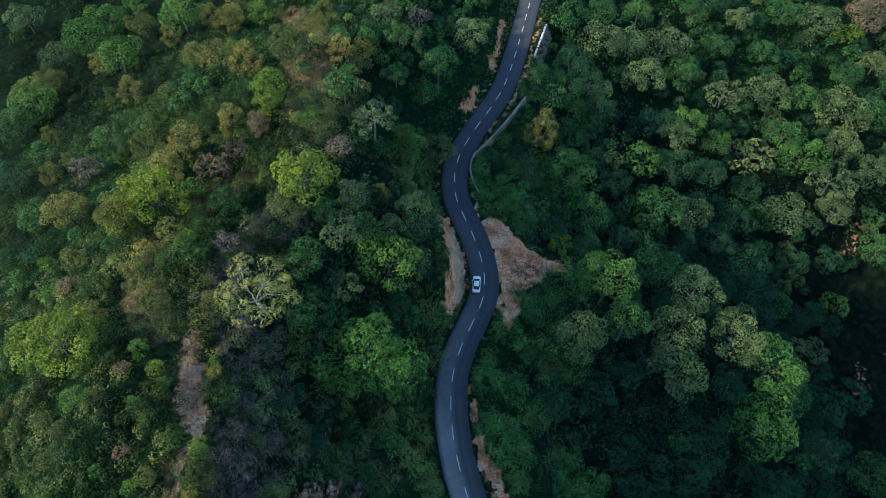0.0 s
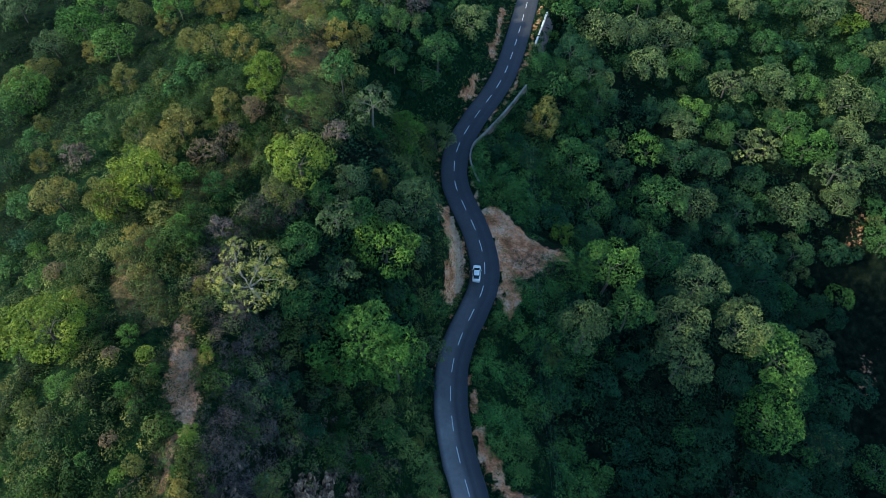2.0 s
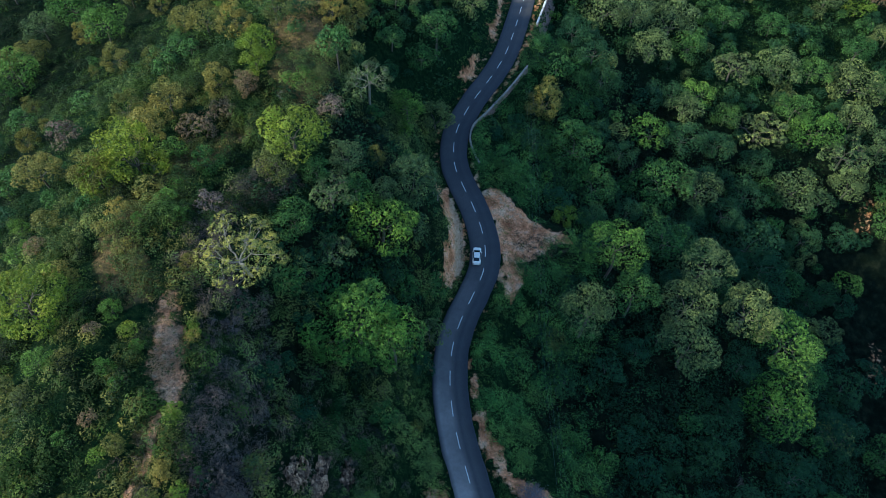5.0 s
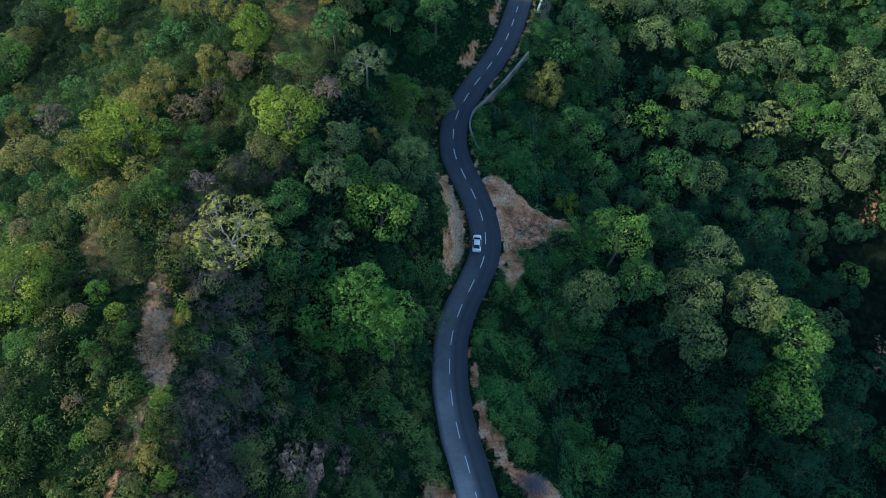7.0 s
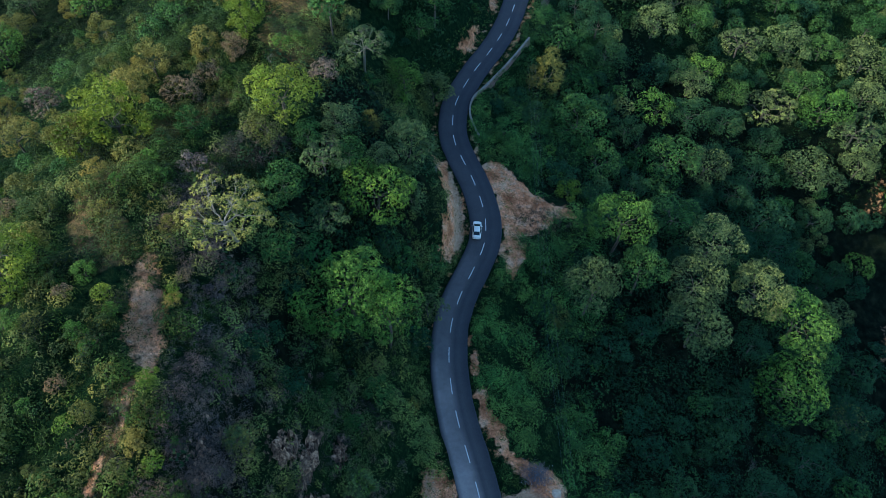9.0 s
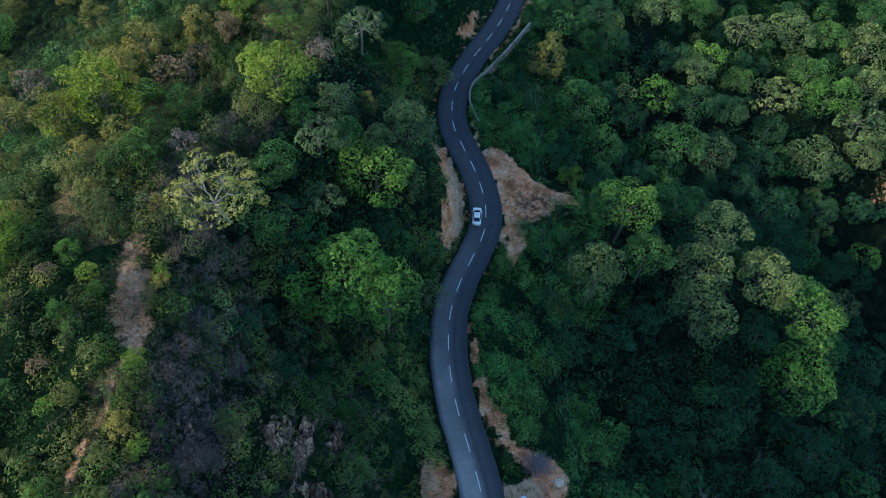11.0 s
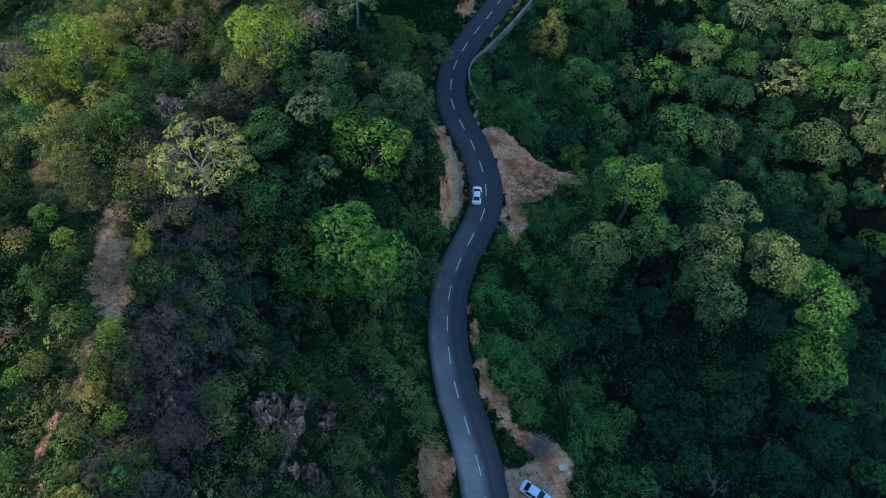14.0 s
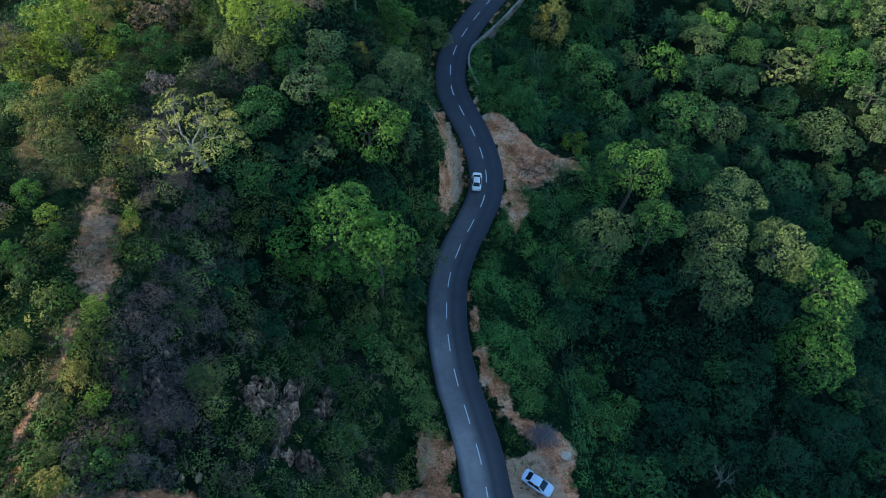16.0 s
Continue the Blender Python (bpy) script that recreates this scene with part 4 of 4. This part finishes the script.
clumps("spur_herbs", "dry reddish-brown herbs on the flank of the earth spur", "rust", 17, 1500, (11, 30, 70, 84), 0.7, 60, 0.12,
       lambda x, y: np.clip(1.1 * blob(x, y, 22, 78.6, 5, 2.4, -12) + 0.8 * blob(x, y, 17.5, 72.5, 2.0, 4.0), 0, 0.8), 0.7, 0.35)
clumps("far_grass", "open green grass on the far valley side", "ridge", 10, 15000, (45, 160, 118, 235), 1.2, 26, 0.3,
       lambda x, y: np.clip(1.2 * blob(x, y, 88, 185, 22, 26) + blob(x, y, 128, 190, 20, 22) + 0.8 * blob(x, y, 128, 105, 14, 26), 0, 0.9), 0.7, 0.25)
clumps("soil_weeds", "small weeds on the bare earth", "grass", 11, 9000, (-40, 32, 6, 100), 0.5, 24, 0.12,
       lambda x, y: (np.abs(side(x, y)) > 3.8) * np.clip(1.1 * np.clip(soil_mask(x, y), 0, 1) * (1 - np.clip(soil_mask(x, y), 0, 1)), 0.03, 1), 0.7, 0.35)
clumps("verge_grass", "pale tufts of grass along the road", "grass", 6, 44000, (-10, 45, 6, 180), 0.7, 30, 0.15,
       lambda x, y: (np.abs(side(x, y)) > 3.35) * (np.abs(side(x, y)) < 8) * 0.6 * (1 - 0.7 * np.clip(soil_mask(x, y), 0, 1)), 0.8, 0.3)
clumps("path_grass", "short dry grass on the trodden footpath", "rust", 15, 26000, (-42, -27, 6, 52), 0.3, 16, 0.09,
       lambda x, y: 0.52 * strip(x, y, ((-37.4, 48), (-33.6, 35), (-31.8, 22), (-32, 6)), 1.8), 0.5, 0.2)
clumps("dry_grass", "dry yellow grass on the crest", "yellow", 7, 14000, (-70, -10, 8, 170), 0.5, 16, 0.16,
       lambda x, y: 0.8 * dry_mask(x, y) * (1 - 0.8 * np.clip(soil_mask(x, y), 0, 1)), 0.8, 0.25)


# ---- stone, walls and debris ----
STONE = plain_material("grey_stone", (0.16, 0.13, 0.105), (0.45, 0.38, 0.3), 0.9, 3.0)
DARK_ROCK, rt, rp = material("weathered_dark_rock", 0.95)
rt.links.new(mixed(rt, 1.0, ramp(rt, grain(rt, 1.6, 8, 0.75), ((0.37, (0.02, 0.014, 0.01)), (0.47, (0.12, 0.08, 0.055)), (0.64, (0.4, 0.29, 0.2)))),
                   ramp(rt, rt.nodes.new("ShaderNodeObjectInfo").outputs["Random"], ((0.0, (0.3, 0.26, 0.22)), (0.5, (0.95, 0.83, 0.72)), (1.0, (1.7, 1.45, 1.2)))), "MULTIPLY"), rp.inputs["Base Color"])
bump(rt, rp, grain(rt, 4.0, 8, 0.7), 1.0, 0.25)
PALE_STONE = plain_material("pale_sandstone", (0.4, 0.28, 0.18), (0.62, 0.48, 0.34), 0.9, 2.0)
MASONRY = plain_material("pink_grey_masonry", (0.13, 0.08, 0.058), (0.33, 0.215, 0.16), 0.95, 2.5)
CONCRETE = plain_material("whitewashed_concrete", (0.42, 0.38, 0.33), (0.66, 0.61, 0.54), 0.85, 3.0)
DEBRIS = plain_material("pale_rubble", (0.12, 0.115, 0.12), (0.42, 0.4, 0.4), 0.9, 5.0)


def rock_bmesh(rng, size, cuts=9, detail=2):
    """An angular boulder: a ball with flat sides hewn off and a rough skin."""
    bm = bmesh.new()
    bmesh.ops.create_icosphere(bm, subdivisions=detail, radius=1.0)
    planes = [(Vector(rng.normal(size=3)).normalized(), rng.uniform(0.38, 0.8)) for _ in range(cuts)]
    shift = Vector(rng.uniform(0, 50, 3))
    for v in bm.verts:
        for n, d in planes:
            over = v.co.dot(n) - d
            if over > 0:
                v.co -= n * over
        v.co *= 1 + 0.12 * noise.noise(v.co * 1.7 + shift) + 0.16 * noise.noise(v.co * 5.5 + shift)
        v.co = Vector((v.co.x * size[0], v.co.y * size[1], v.co.z * size[2]))
    return bm


def slab_bmesh(rng, size):
    """A block of split rock: a ball hewn flat on many sides, its skin broken by cracks and steps."""
    bm = bmesh.new()
    bmesh.ops.create_icosphere(bm, subdivisions=2, radius=1.0)
    planes = [(Vector(rng.normal(size=3)).normalized(), rng.uniform(0.3, 0.7)) for _ in range(12)]
    shift = Vector(rng.uniform(0, 50, 3))
    for v in bm.verts:
        for n, d in planes:
            over = v.co.dot(n) - d
            if over > 0:
                v.co -= n * over
        step = noise.noise(Vector((v.co.x * 3.5, v.co.y * 3.5, v.co.z * 1.2)) + shift)
        v.co *= 1 + 0.3 * step + 0.14 * noise.noise(v.co * 9 + shift)
        v.co = Vector((v.co.x * size[0], v.co.y * size[1], v.co.z * size[2])) * 1.35
    return bm


def rock(rng, mat, parent, m, size, detail=2, name="rock"):
    ob = part(name, rock_bmesh(rng, size, 14, detail), mat, parent)
    ob.matrix_basis = m
    return ob


def crag(cx, cy, w, d, height, seed, label, count=26):
    """A rock face that breaks out of the slope: many hewn slabs side by side, their long edges downhill."""
    rng = np.random.default_rng(seed)
    thing = tagged(new("rock_outcrop"), label, "rock")
    thing.matrix_basis = pose(cx, cy, ground_at(cx, cy))
    for k in range(count):
        a, r = rng.uniform(0, 6.28), rng.uniform(0, 1)**0.6
        x, y = r * w * math.cos(a), r * d * math.sin(a)
        s = (0.3 + 0.8 * rng.uniform()**2) * (1.15 - 0.5 * r) * height * 0.55
        m = pose(x, y, ground_at(cx + x, cy + y) - ground_at(cx, cy) + 0.05 * s, rng.uniform(-16, 16), rng.uniform(-16, 16), rng.uniform(-30, 30))
        ob = part("slab", slab_bmesh(rng, (0.55 * s, 0.9 * s, 0.95 * s)), DARK_ROCK, thing)
        ob.matrix_basis = m
    return thing


crag(-18.5, 23.6, 1.5, 2.8, 2.2, 101, "dark weathered rock crag on the steep slope", 56)
crag(-16.2, 23.2, 0.7, 4.4, 2.6, 113, "narrow ridge of broken rock slabs among the scrub", 60)
crag(-13.3, 26.0, 1.0, 2.4, 1.9, 119, "split grey-brown rock face with plants in its cracks", 40)
crag(-14.4, 18.2, 2.0, 1.1, 2.3, 121, "brown rock ledge at the foot of the crag", 42)
crag(-24.4, 19.5, 1.3, 5.0, 1.1, 127, "low dark rocks on the withered slope", 60)
crag(-20.6, 13.6, 1.4, 1.4, 1.0, 129, "low grey rocks among withered twigs", 16)
crag(-8.6, 31.0, 0.8, 0.8, 0.9, 131, "small grey rock in the scrub", 6)
crag(-18.0, 36.0, 0.9, 1.3, 0.9, 137, "small grey rock under the trees", 6)

brng = np.random.default_rng(8)
boulder = new("boulder", bpy.data.meshes.new("boulder"))
bm = rock_bmesh(brng, (0.95, 0.85, 0.75), 8, 3)
bm.to_mesh(boulder.data)
bm.free()
boulder.data.materials.append(PALE_STONE)
boulder.matrix_basis = pose(16.7, 23.8, ground_at(16.7, 23.8) + 0.35, 10, 5, 30)
tagged(boulder, "pale sandstone boulder on the edge of the lay-by", "boulder")

rubble = tagged(new("rubble_heap"), "heap of pale broken rubble and branches", "rubble")
rubble.matrix_basis = pose(14.4, 26.4, ground_at(14.4, 26.4))
for k in range(110):
    a, d = brng.uniform(0, 6.28), abs(brng.normal(0, 1.0))
    px, py = 1.2 * d * math.cos(a), d * math.sin(a)
    s = 0.07 + 0.16 * brng.uniform()**3
    rock(brng, DEBRIS, rubble, pose(px, py, ground_at(14.4 + px, 26.4 + py) - ground_at(14.4, 26.4) + max(0.0, 0.5 - 0.3 * d), *brng.uniform(0, 360, 3)), (s * 1.6, s, s * 0.6), 1, "rubble_piece")

heap_rng = np.random.default_rng(31)
hx, hy = heap_rng.normal(0, 1.0, 1800), heap_rng.normal(0, 0.9, 1800)
hz = ground(14.3 + hx, 26.8 + hy) + np.abs(heap_rng.normal(0, 0.5, 1800)) * np.exp(-(hx**2 + hy**2) / 3)
twigs = leaf_blades(heap_rng, np.stack([14.3 + hx, 26.8 + hy, hz], 1), heap_rng.normal(size=(1800, 3)) + np.array([0, 0, 1.0]), np.full(1800, 0.34), 0.07)
tagged(new("brushwood", raw_mesh("brushwood", twigs, np.arange(5400).reshape(-1, 3), [plain_material("dry_brushwood", (0.1, 0.075, 0.065), (0.3, 0.23, 0.21), 0.95, 8.0)])), "heap of dry grey brushwood beside the lay-by", "brushwood", kind="stuff")

# loose stones on the bare earth
LOOSE = [rock_bmesh(np.random.default_rng(60 + k), (1, 0.8, 0.6), 7, 1) for k in range(4)]
shapes = []
for bm in LOOSE:
    me = bpy.data.meshes.new("loose_stone")
    bm.to_mesh(me)
    bm.free()
    shapes.append((np.array([v.co for v in me.vertices]), np.array([tuple(p.vertices) for p in me.polygons])))
    bpy.data.meshes.remove(me)
srng = np.random.default_rng(77)
sx, sy = srng.uniform(-8, 32, 24000), srng.uniform(8, 100, 24000)
ok = (soil_mask(sx, sy) > 0.45) & (np.abs(side(sx, sy)) > 3.7)
sx, sy = sx[ok][:1100], sy[ok][:1100]
sz = ground(sx, sy)
stones = []
for x, y, z in zip(sx, sy, sz):
    v, f = shapes[srng.integers(4)]
    s = 0.04 + 0.12 * srng.uniform(0, 1)**6
    a = srng.uniform(0, 6.28)
    r = np.array([[math.cos(a), -math.sin(a), 0], [math.sin(a), math.cos(a), 0], [0, 0, 1]])
    stones.append((v @ r.T * s + np.array([x, y, z + 0.3 * s]), f))
tagged(new("loose_stones", raw_mesh("loose_stones", *joined(stones), [PALE_STONE])), "loose stones strewn over bare earth", "stones", kind="stuff")


def block_bmesh(rng, size, wear=0.05):
    """A roughly dressed stone with knocked-off edges."""
    bm = bmesh.new()
    bmesh.ops.create_cube(bm, size=1.0)
    bmesh.ops.bevel(bm, geom=bm.edges[:], offset=0.12, segments=1, affect="EDGES")
    for v in bm.verts:
        v.co = Vector((v.co.x * size[0], v.co.y * size[1], v.co.z * size[2])) + Vector(rng.normal(0, wear, 3))
    return bm


def along_line(points, step):
    """Places and headings at even steps along a bent line."""
    p = np.array(points, float)
    t = np.concatenate([[0], np.cumsum(np.hypot(*np.diff(p, axis=0).T))])
    s = np.arange(step / 2, t[-1], step)
    x, y = cubic(t, p[:, 0], s), cubic(t, p[:, 1], s)
    dx, dy = cubic(t, p[:, 0], s + 0.1) - x, cubic(t, p[:, 1], s + 0.1) - y
    return list(zip(x, y, np.degrees(np.arctan2(dy, dx))))


# the dry-stone parapet on the outer side of the bend
prng = np.random.default_rng(21)
line = ((8.6, 100.5), (7.4, 104), (6.7, 108), (7.5, 112), (10.6, 116), (16.6, 124), (21.8, 132.2))
parapet = tagged(new("parapet_wall"), "low dry-stone parapet of grey blocks along the bend", "wall")
parapet.matrix_basis = pose(0, 0, 0)
for x, y, turn in along_line(line, 0.78):
    z = float(road_z(y)[0])
    ob = part("stone", block_bmesh(prng, (0.72 * prng.uniform(0.85, 1.05), 0.4, 0.6 * prng.uniform(0.85, 1.1)), 0.025), STONE, parapet)
    ob.matrix_basis = pose(x, y, z + 0.2, prng.uniform(-4, 4), prng.uniform(-4, 4), turn + prng.uniform(-5, 5))
# masonry under it, where the slope falls away
for x, y, turn in along_line(line[3:], 0.95):
    z = float(road_z(y)[0])
    for k in range(6):
        ob = part("stone", block_bmesh(prng, (0.9 * prng.uniform(0.85, 1.0), 0.6, 0.6), 0.03), MASONRY, parapet)
        ob.matrix_basis = pose(x + 0.05 * k, y - 0.04 * k, z - 0.35 - 0.58 * k, 0, 0, turn + prng.uniform(-3, 3))

# the short retaining wall with a broken whitewashed coping
coping = tagged(new("retaining_wall"), "stone retaining wall with four whitewashed coping blocks", "wall")
ax, ay, bx, by = 25.4, 148.6, 30.2, 163.6
turn = math.degrees(math.atan2(by - ay, bx - ax))
for k in range(4):
    t = (k + 0.5) / 4
    x, y = ax + t * (bx - ax), ay + t * (by - ay)
    ob = part("coping_block", block_bmesh(prng, (3.1, 0.5, 0.5), 0.03), CONCRETE, coping, "whitewashed coping block")
    ob.matrix_basis = pose(x, y, float(road_z(y)[0]) + 0.35, 0, 0, turn)
for k in range(16):
    t = (k + 0.5) / 16
    x, y = ax + t * (bx - ax), ay + t * (by - ay)
    for j in range(7):
        ob = part("stone", block_bmesh(prng, (0.98 * prng.uniform(0.9, 1.0), 0.7, 0.62), 0.03), MASONRY, coping)
        ob.matrix_basis = pose(x + 0.05 + 0.3 * j, y - 0.1 * j, float(road_z(y)[0]) - 0.3 - 0.6 * j, 0, 0, turn + prng.uniform(-2, 2))

# ---- cars ----
GLASS_M, gt, gp = material("dark_tinted_glass", 0.08)
gp.inputs["Base Color"].default_value = (0.012, 0.016, 0.02, 1)
gp.inputs["Specular IOR Level"].default_value = 0.5
RUBBER = plain_material("tyre_rubber", (0.012, 0.012, 0.012), (0.025, 0.025, 0.025), 0.9, 20.0)
RIM = plain_material("alloy_rim", (0.35, 0.35, 0.36), (0.5, 0.5, 0.5), 0.35, 10.0, 0.8)
LAMP_RED = plain_material("red_lamp_lens", (0.25, 0.01, 0.01), (0.35, 0.02, 0.02), 0.2, 10.0)
LAMP_CLEAR = plain_material("clear_lamp_lens", (0.5, 0.5, 0.5), (0.65, 0.65, 0.65), 0.15, 10.0)
BLACK_TRIM = plain_material("black_plastic", (0.012, 0.012, 0.012), (0.03, 0.03, 0.03), 0.6, 10.0)


def paint_material(name, colour):
    m, t, p = material(name, 0.45)
    t.links.new(ramp(t, grain(t, 1.5, 5), ((0.3, tuple(0.92 * c for c in colour)), (0.7, colour))), p.inputs["Base Color"])
    p.inputs["Coat Weight"].default_value = 0.15
    p.inputs["Coat Roughness"].default_value = 0.1
    return m


def loft(stations, n=20, power=4.0):
    """A closed skin through rounded cross-sections: (place along, half width, floor, top)."""
    bm, rings = bmesh.new(), []
    for l, w, z0, z1 in stations:
        ring = []
        for k in range(n):
            a = 2 * math.pi * k / n
            c, s = math.cos(a), math.sin(a)
            ring.append(bm.verts.new((l, w * math.copysign(abs(c)**(2 / power), c), (z0 + z1) / 2 + (z1 - z0) / 2 * math.copysign(abs(s)**(2 / power), s))))
        rings.append(ring)
    for r, q in zip(rings, rings[1:]):
        for k in range(n):
            bm.faces.new((r[k], r[(k + 1) % n], q[(k + 1) % n], q[k]))
    bm.faces.new(rings[0][::-1])
    bm.faces.new(rings[-1])
    for f in bm.faces:
        f.smooth = len(f.verts) == 4
    bmesh.ops.recalc_face_normals(bm, faces=bm.faces)
    return bm


def slab(corners, thick):
    """A thin pane through four corners, thickened outward."""
    bm = bmesh.new()
    c = [Vector(p) for p in corners]
    n = (c[1] - c[0]).cross(c[3] - c[0]).normalized() * thick
    a, b = [bm.verts.new(p) for p in c], [bm.verts.new(p + n) for p in c]
    bm.faces.new(a[::-1])
    bm.faces.new(b)
    for k in range(4):
        bm.faces.new((a[k], a[(k + 1) % 4], b[(k + 1) % 4], b[k]))
    return bm


def disc(radius, width, n=20):
    bm = bmesh.new()
    bmesh.ops.create_cone(bm, cap_ends=True, segments=n, radius1=radius, radius2=radius, depth=width, matrix=Matrix.Rotation(radians(90), 4, "X"))
    bmesh.ops.bevel(bm, geom=[e for e in bm.edges if len(e.link_faces) == 2 and e.calc_face_angle() > 1], offset=width * 0.15, segments=2, affect="EDGES")
    return bm


def box(size, at, bevel=0.02):
    bm = bmesh.new()
    bmesh.ops.create_cube(bm, size=1.0, matrix=Matrix.Translation(at) @ Matrix.Diagonal((*size, 1)))
    bmesh.ops.bevel(bm, geom=bm.edges[:], offset=bevel, segments=2, affect="EDGES")
    return bm


def car(label, colour, m):
    """A saloon car, 4.4 m long, heading along its own x."""
    paint = paint_material("car_paint", colour)
    thing = tagged(new("car"), label, "car")
    body = part("body", loft(((-2.2, 0.66, 0.42, 0.86), (-2.12, 0.78, 0.32, 0.96), (-1.9, 0.85, 0.25, 1.0), (-1.3, 0.88, 0.2, 1.0), (0, 0.89, 0.18, 0.98), (1.0, 0.88, 0.2, 0.97), (1.6, 0.86, 0.24, 0.9), (2.0, 0.79, 0.28, 0.8), (2.17, 0.68, 0.33, 0.72), (2.22, 0.5, 0.4, 0.66))), paint, thing)
    part("cabin", loft(((-1.62, 0.66, 0.85, 0.99), (-1.05, 0.66, 0.85, 1.36), (-0.7, 0.655, 0.85, 1.43), (-0.1, 0.65, 0.85, 1.46), (0.3, 0.645, 0.85, 1.43), (0.55, 0.66, 0.85, 1.33), (1.25, 0.69, 0.85, 0.97)), 20, 5.0), paint, thing)
    part("windscreen", slab(((0.44, -0.56, 1.41), (1.22, -0.66, 1.0), (1.22, 0.66, 1.0), (0.44, 0.56, 1.41)), 0.02), GLASS_M, thing, "dark tinted windscreen")
    part("rear_window", slab(((-1.62, -0.6, 1.02), (-0.98, -0.54, 1.4), (-0.98, 0.54, 1.4), (-1.62, 0.6, 1.02)), 0.02), GLASS_M, thing, "dark rear window")
    for s in (-1, 1):
        for l0, l1, t0, t1 in ((-1.25, -0.28, -0.98, -0.28), (-0.2, 0.95, -0.2, 0.38)):
            c = [(l0, s * 0.81, 0.95), (l1, s * 0.81, 0.95), (t1, s * 0.6, 1.38), (t0, s * 0.6, 1.38)]
            part("side_window", slab(c if s < 0 else c[::-1], 0.015), GLASS_M, thing)
        part("mirror", box((0.12, 0.2, 0.12), (0.72, s * 0.98, 1.0), 0.03), paint, thing)
        part("headlight", box((0.3, 0.34, 0.14), (2.0, s * 0.6, 0.68), 0.04), LAMP_CLEAR, thing, "clear headlight")
        part("tail_light", box((0.14, 0.34, 0.16), (-2.12, s * 0.6, 0.82), 0.04), LAMP_RED, thing, "red tail light")
        for l in (-1.32, 1.35):
            wheel = part("wheel", disc(0.31, 0.2), RUBBER, thing, "black rubber tyre")
            wheel.matrix_basis = pose(l, s * 0.79, 0.31)
            part("rim", disc(0.2, 0.215, 14), RIM, wheel)
    part("grille", box((0.05, 0.7, 0.14), (2.2, 0, 0.5), 0.015), BLACK_TRIM, thing)
    part("rear_plate", box((0.03, 0.5, 0.12), (-2.19, 0, 0.62), 0.005), CONCRETE, thing, "pale number plate")
    thing.matrix_basis = m @ Matrix.Diagonal((0.94, 0.97, 0.97, 1))
    return thing


def on_ground(x, y, turn, lift=0.0):
    return pose(x, y, ground_at(x, y) + lift, 0, 0, turn)


ry = 74.6
rx, rs = float(road_x(ry)[0]), float((road_x(ry + 1) - road_x(ry - 1))[0] / 2)
car("white saloon car driving on the hill road", (0.97, 0.86, 0.72), pose(rx - 1.75, ry, float(road_z(ry)[0]) + 0.05, 0, 0, 90 - math.degrees(math.atan(rs))))
car("silver-blue saloon car parked on the earth lay-by", (0.62, 0.64, 0.68), on_ground(12.7, 20.0, -35, 0.03))

# ---- power line ----
WIRE = plain_material("aluminium_wire", (0.12, 0.14, 0.12), (0.2, 0.22, 0.2), 0.5, 10.0, 0.5)
for off in (-0.75, 0.0, 0.75):
    wy = np.linspace(-60, 118, 60)
    wx = cubic([-60, 20, 65, 105, 118], [19.4, 18.9, 18.8, 20.1, 20.6], wy) + off
    wz = 6.5 - 1.6 * np.sin(np.pi * np.clip((wy + 60) / 178, 0, 1))
    tagged(new("power_line", raw_mesh("power_line", *tube(np.stack([wx, wy, wz], 1), np.full(60, 0.008), 4), [WIRE], True)), "thin grey overhead power cable above the slope", "cable", "power cables")


# ---- bare trees ----
def bare_tree(x, y, height, seed, mat, label):
    """A leafless tree: forked limbs that divide into fine twigs."""
    rng, pieces = np.random.default_rng(seed), []

    def branch(p, d, length, r, depth):
        mid = p + d * length * 0.5 + rng.normal(0, 0.06 * length, 3)
        tip = p + d * length + rng.normal(0, 0.06 * length, 3)
        pieces.append(tube([p, mid, tip], [r, r * 0.8, r * 0.55], 5 if depth < 2 else 3))
        if depth < 5:
            for _ in range(3 if depth < 3 else 2):
                q = d + rng.normal(0, 0.55, 3) + np.array([0, 0, 0.1])
                branch(tip if rng.uniform() < 0.7 else mid, q / np.linalg.norm(q), length * rng.uniform(0.6, 0.8), r * 0.55, depth + 1)
    branch(np.array([0, 0, -0.4]), np.array([0.05, 0.1, 0.99]), height * 0.33, height * 0.03, 0)
    thing = tagged(new("bare_tree"), label, "tree")
    array_part("trunk", raw_mesh("trunk", *joined(pieces), [mat], True), thing)
    thing.matrix_basis = pose(x, y, ground_at(x, y))
    return thing


bare_tree(43.3, 24.3, 7.0, 1285, PALE_BARK, "pale leafless tree at the edge of the scrub")
bare_tree(-30.0, 92.1, 2.6, 512, PALE_BARK, "dead pale stump with broken branches on the slope")
bare_tree(-44.9, 69.6, 3.2, 182, PALE_BARK, "dead white sapling on the ridge")
bare_tree(90.3, 52.3, 4.0, 1515, PALE_BARK, "leafless pale tree on the valley side")
bare_tree(48.3, 111.6, 4.5, 1105, BARK, "leafless brown tree in the wood")
bare_tree(-6.4, 146.2, 5.0, 740, PALE_BARK, "leafless grey tree above the road")
bare_tree(60.4, 36.0, 4.5, 1370, BARK, "leafless brown tree in the dark valley")
bare_tree(-0.8, 83.9, 5.0, 765, PALE_BARK, "thin leafless tree above the cut bank")
bare_tree(-16.8, 70.7, 4.5, 560, BARK, "leafless twiggy tree between the crowns")
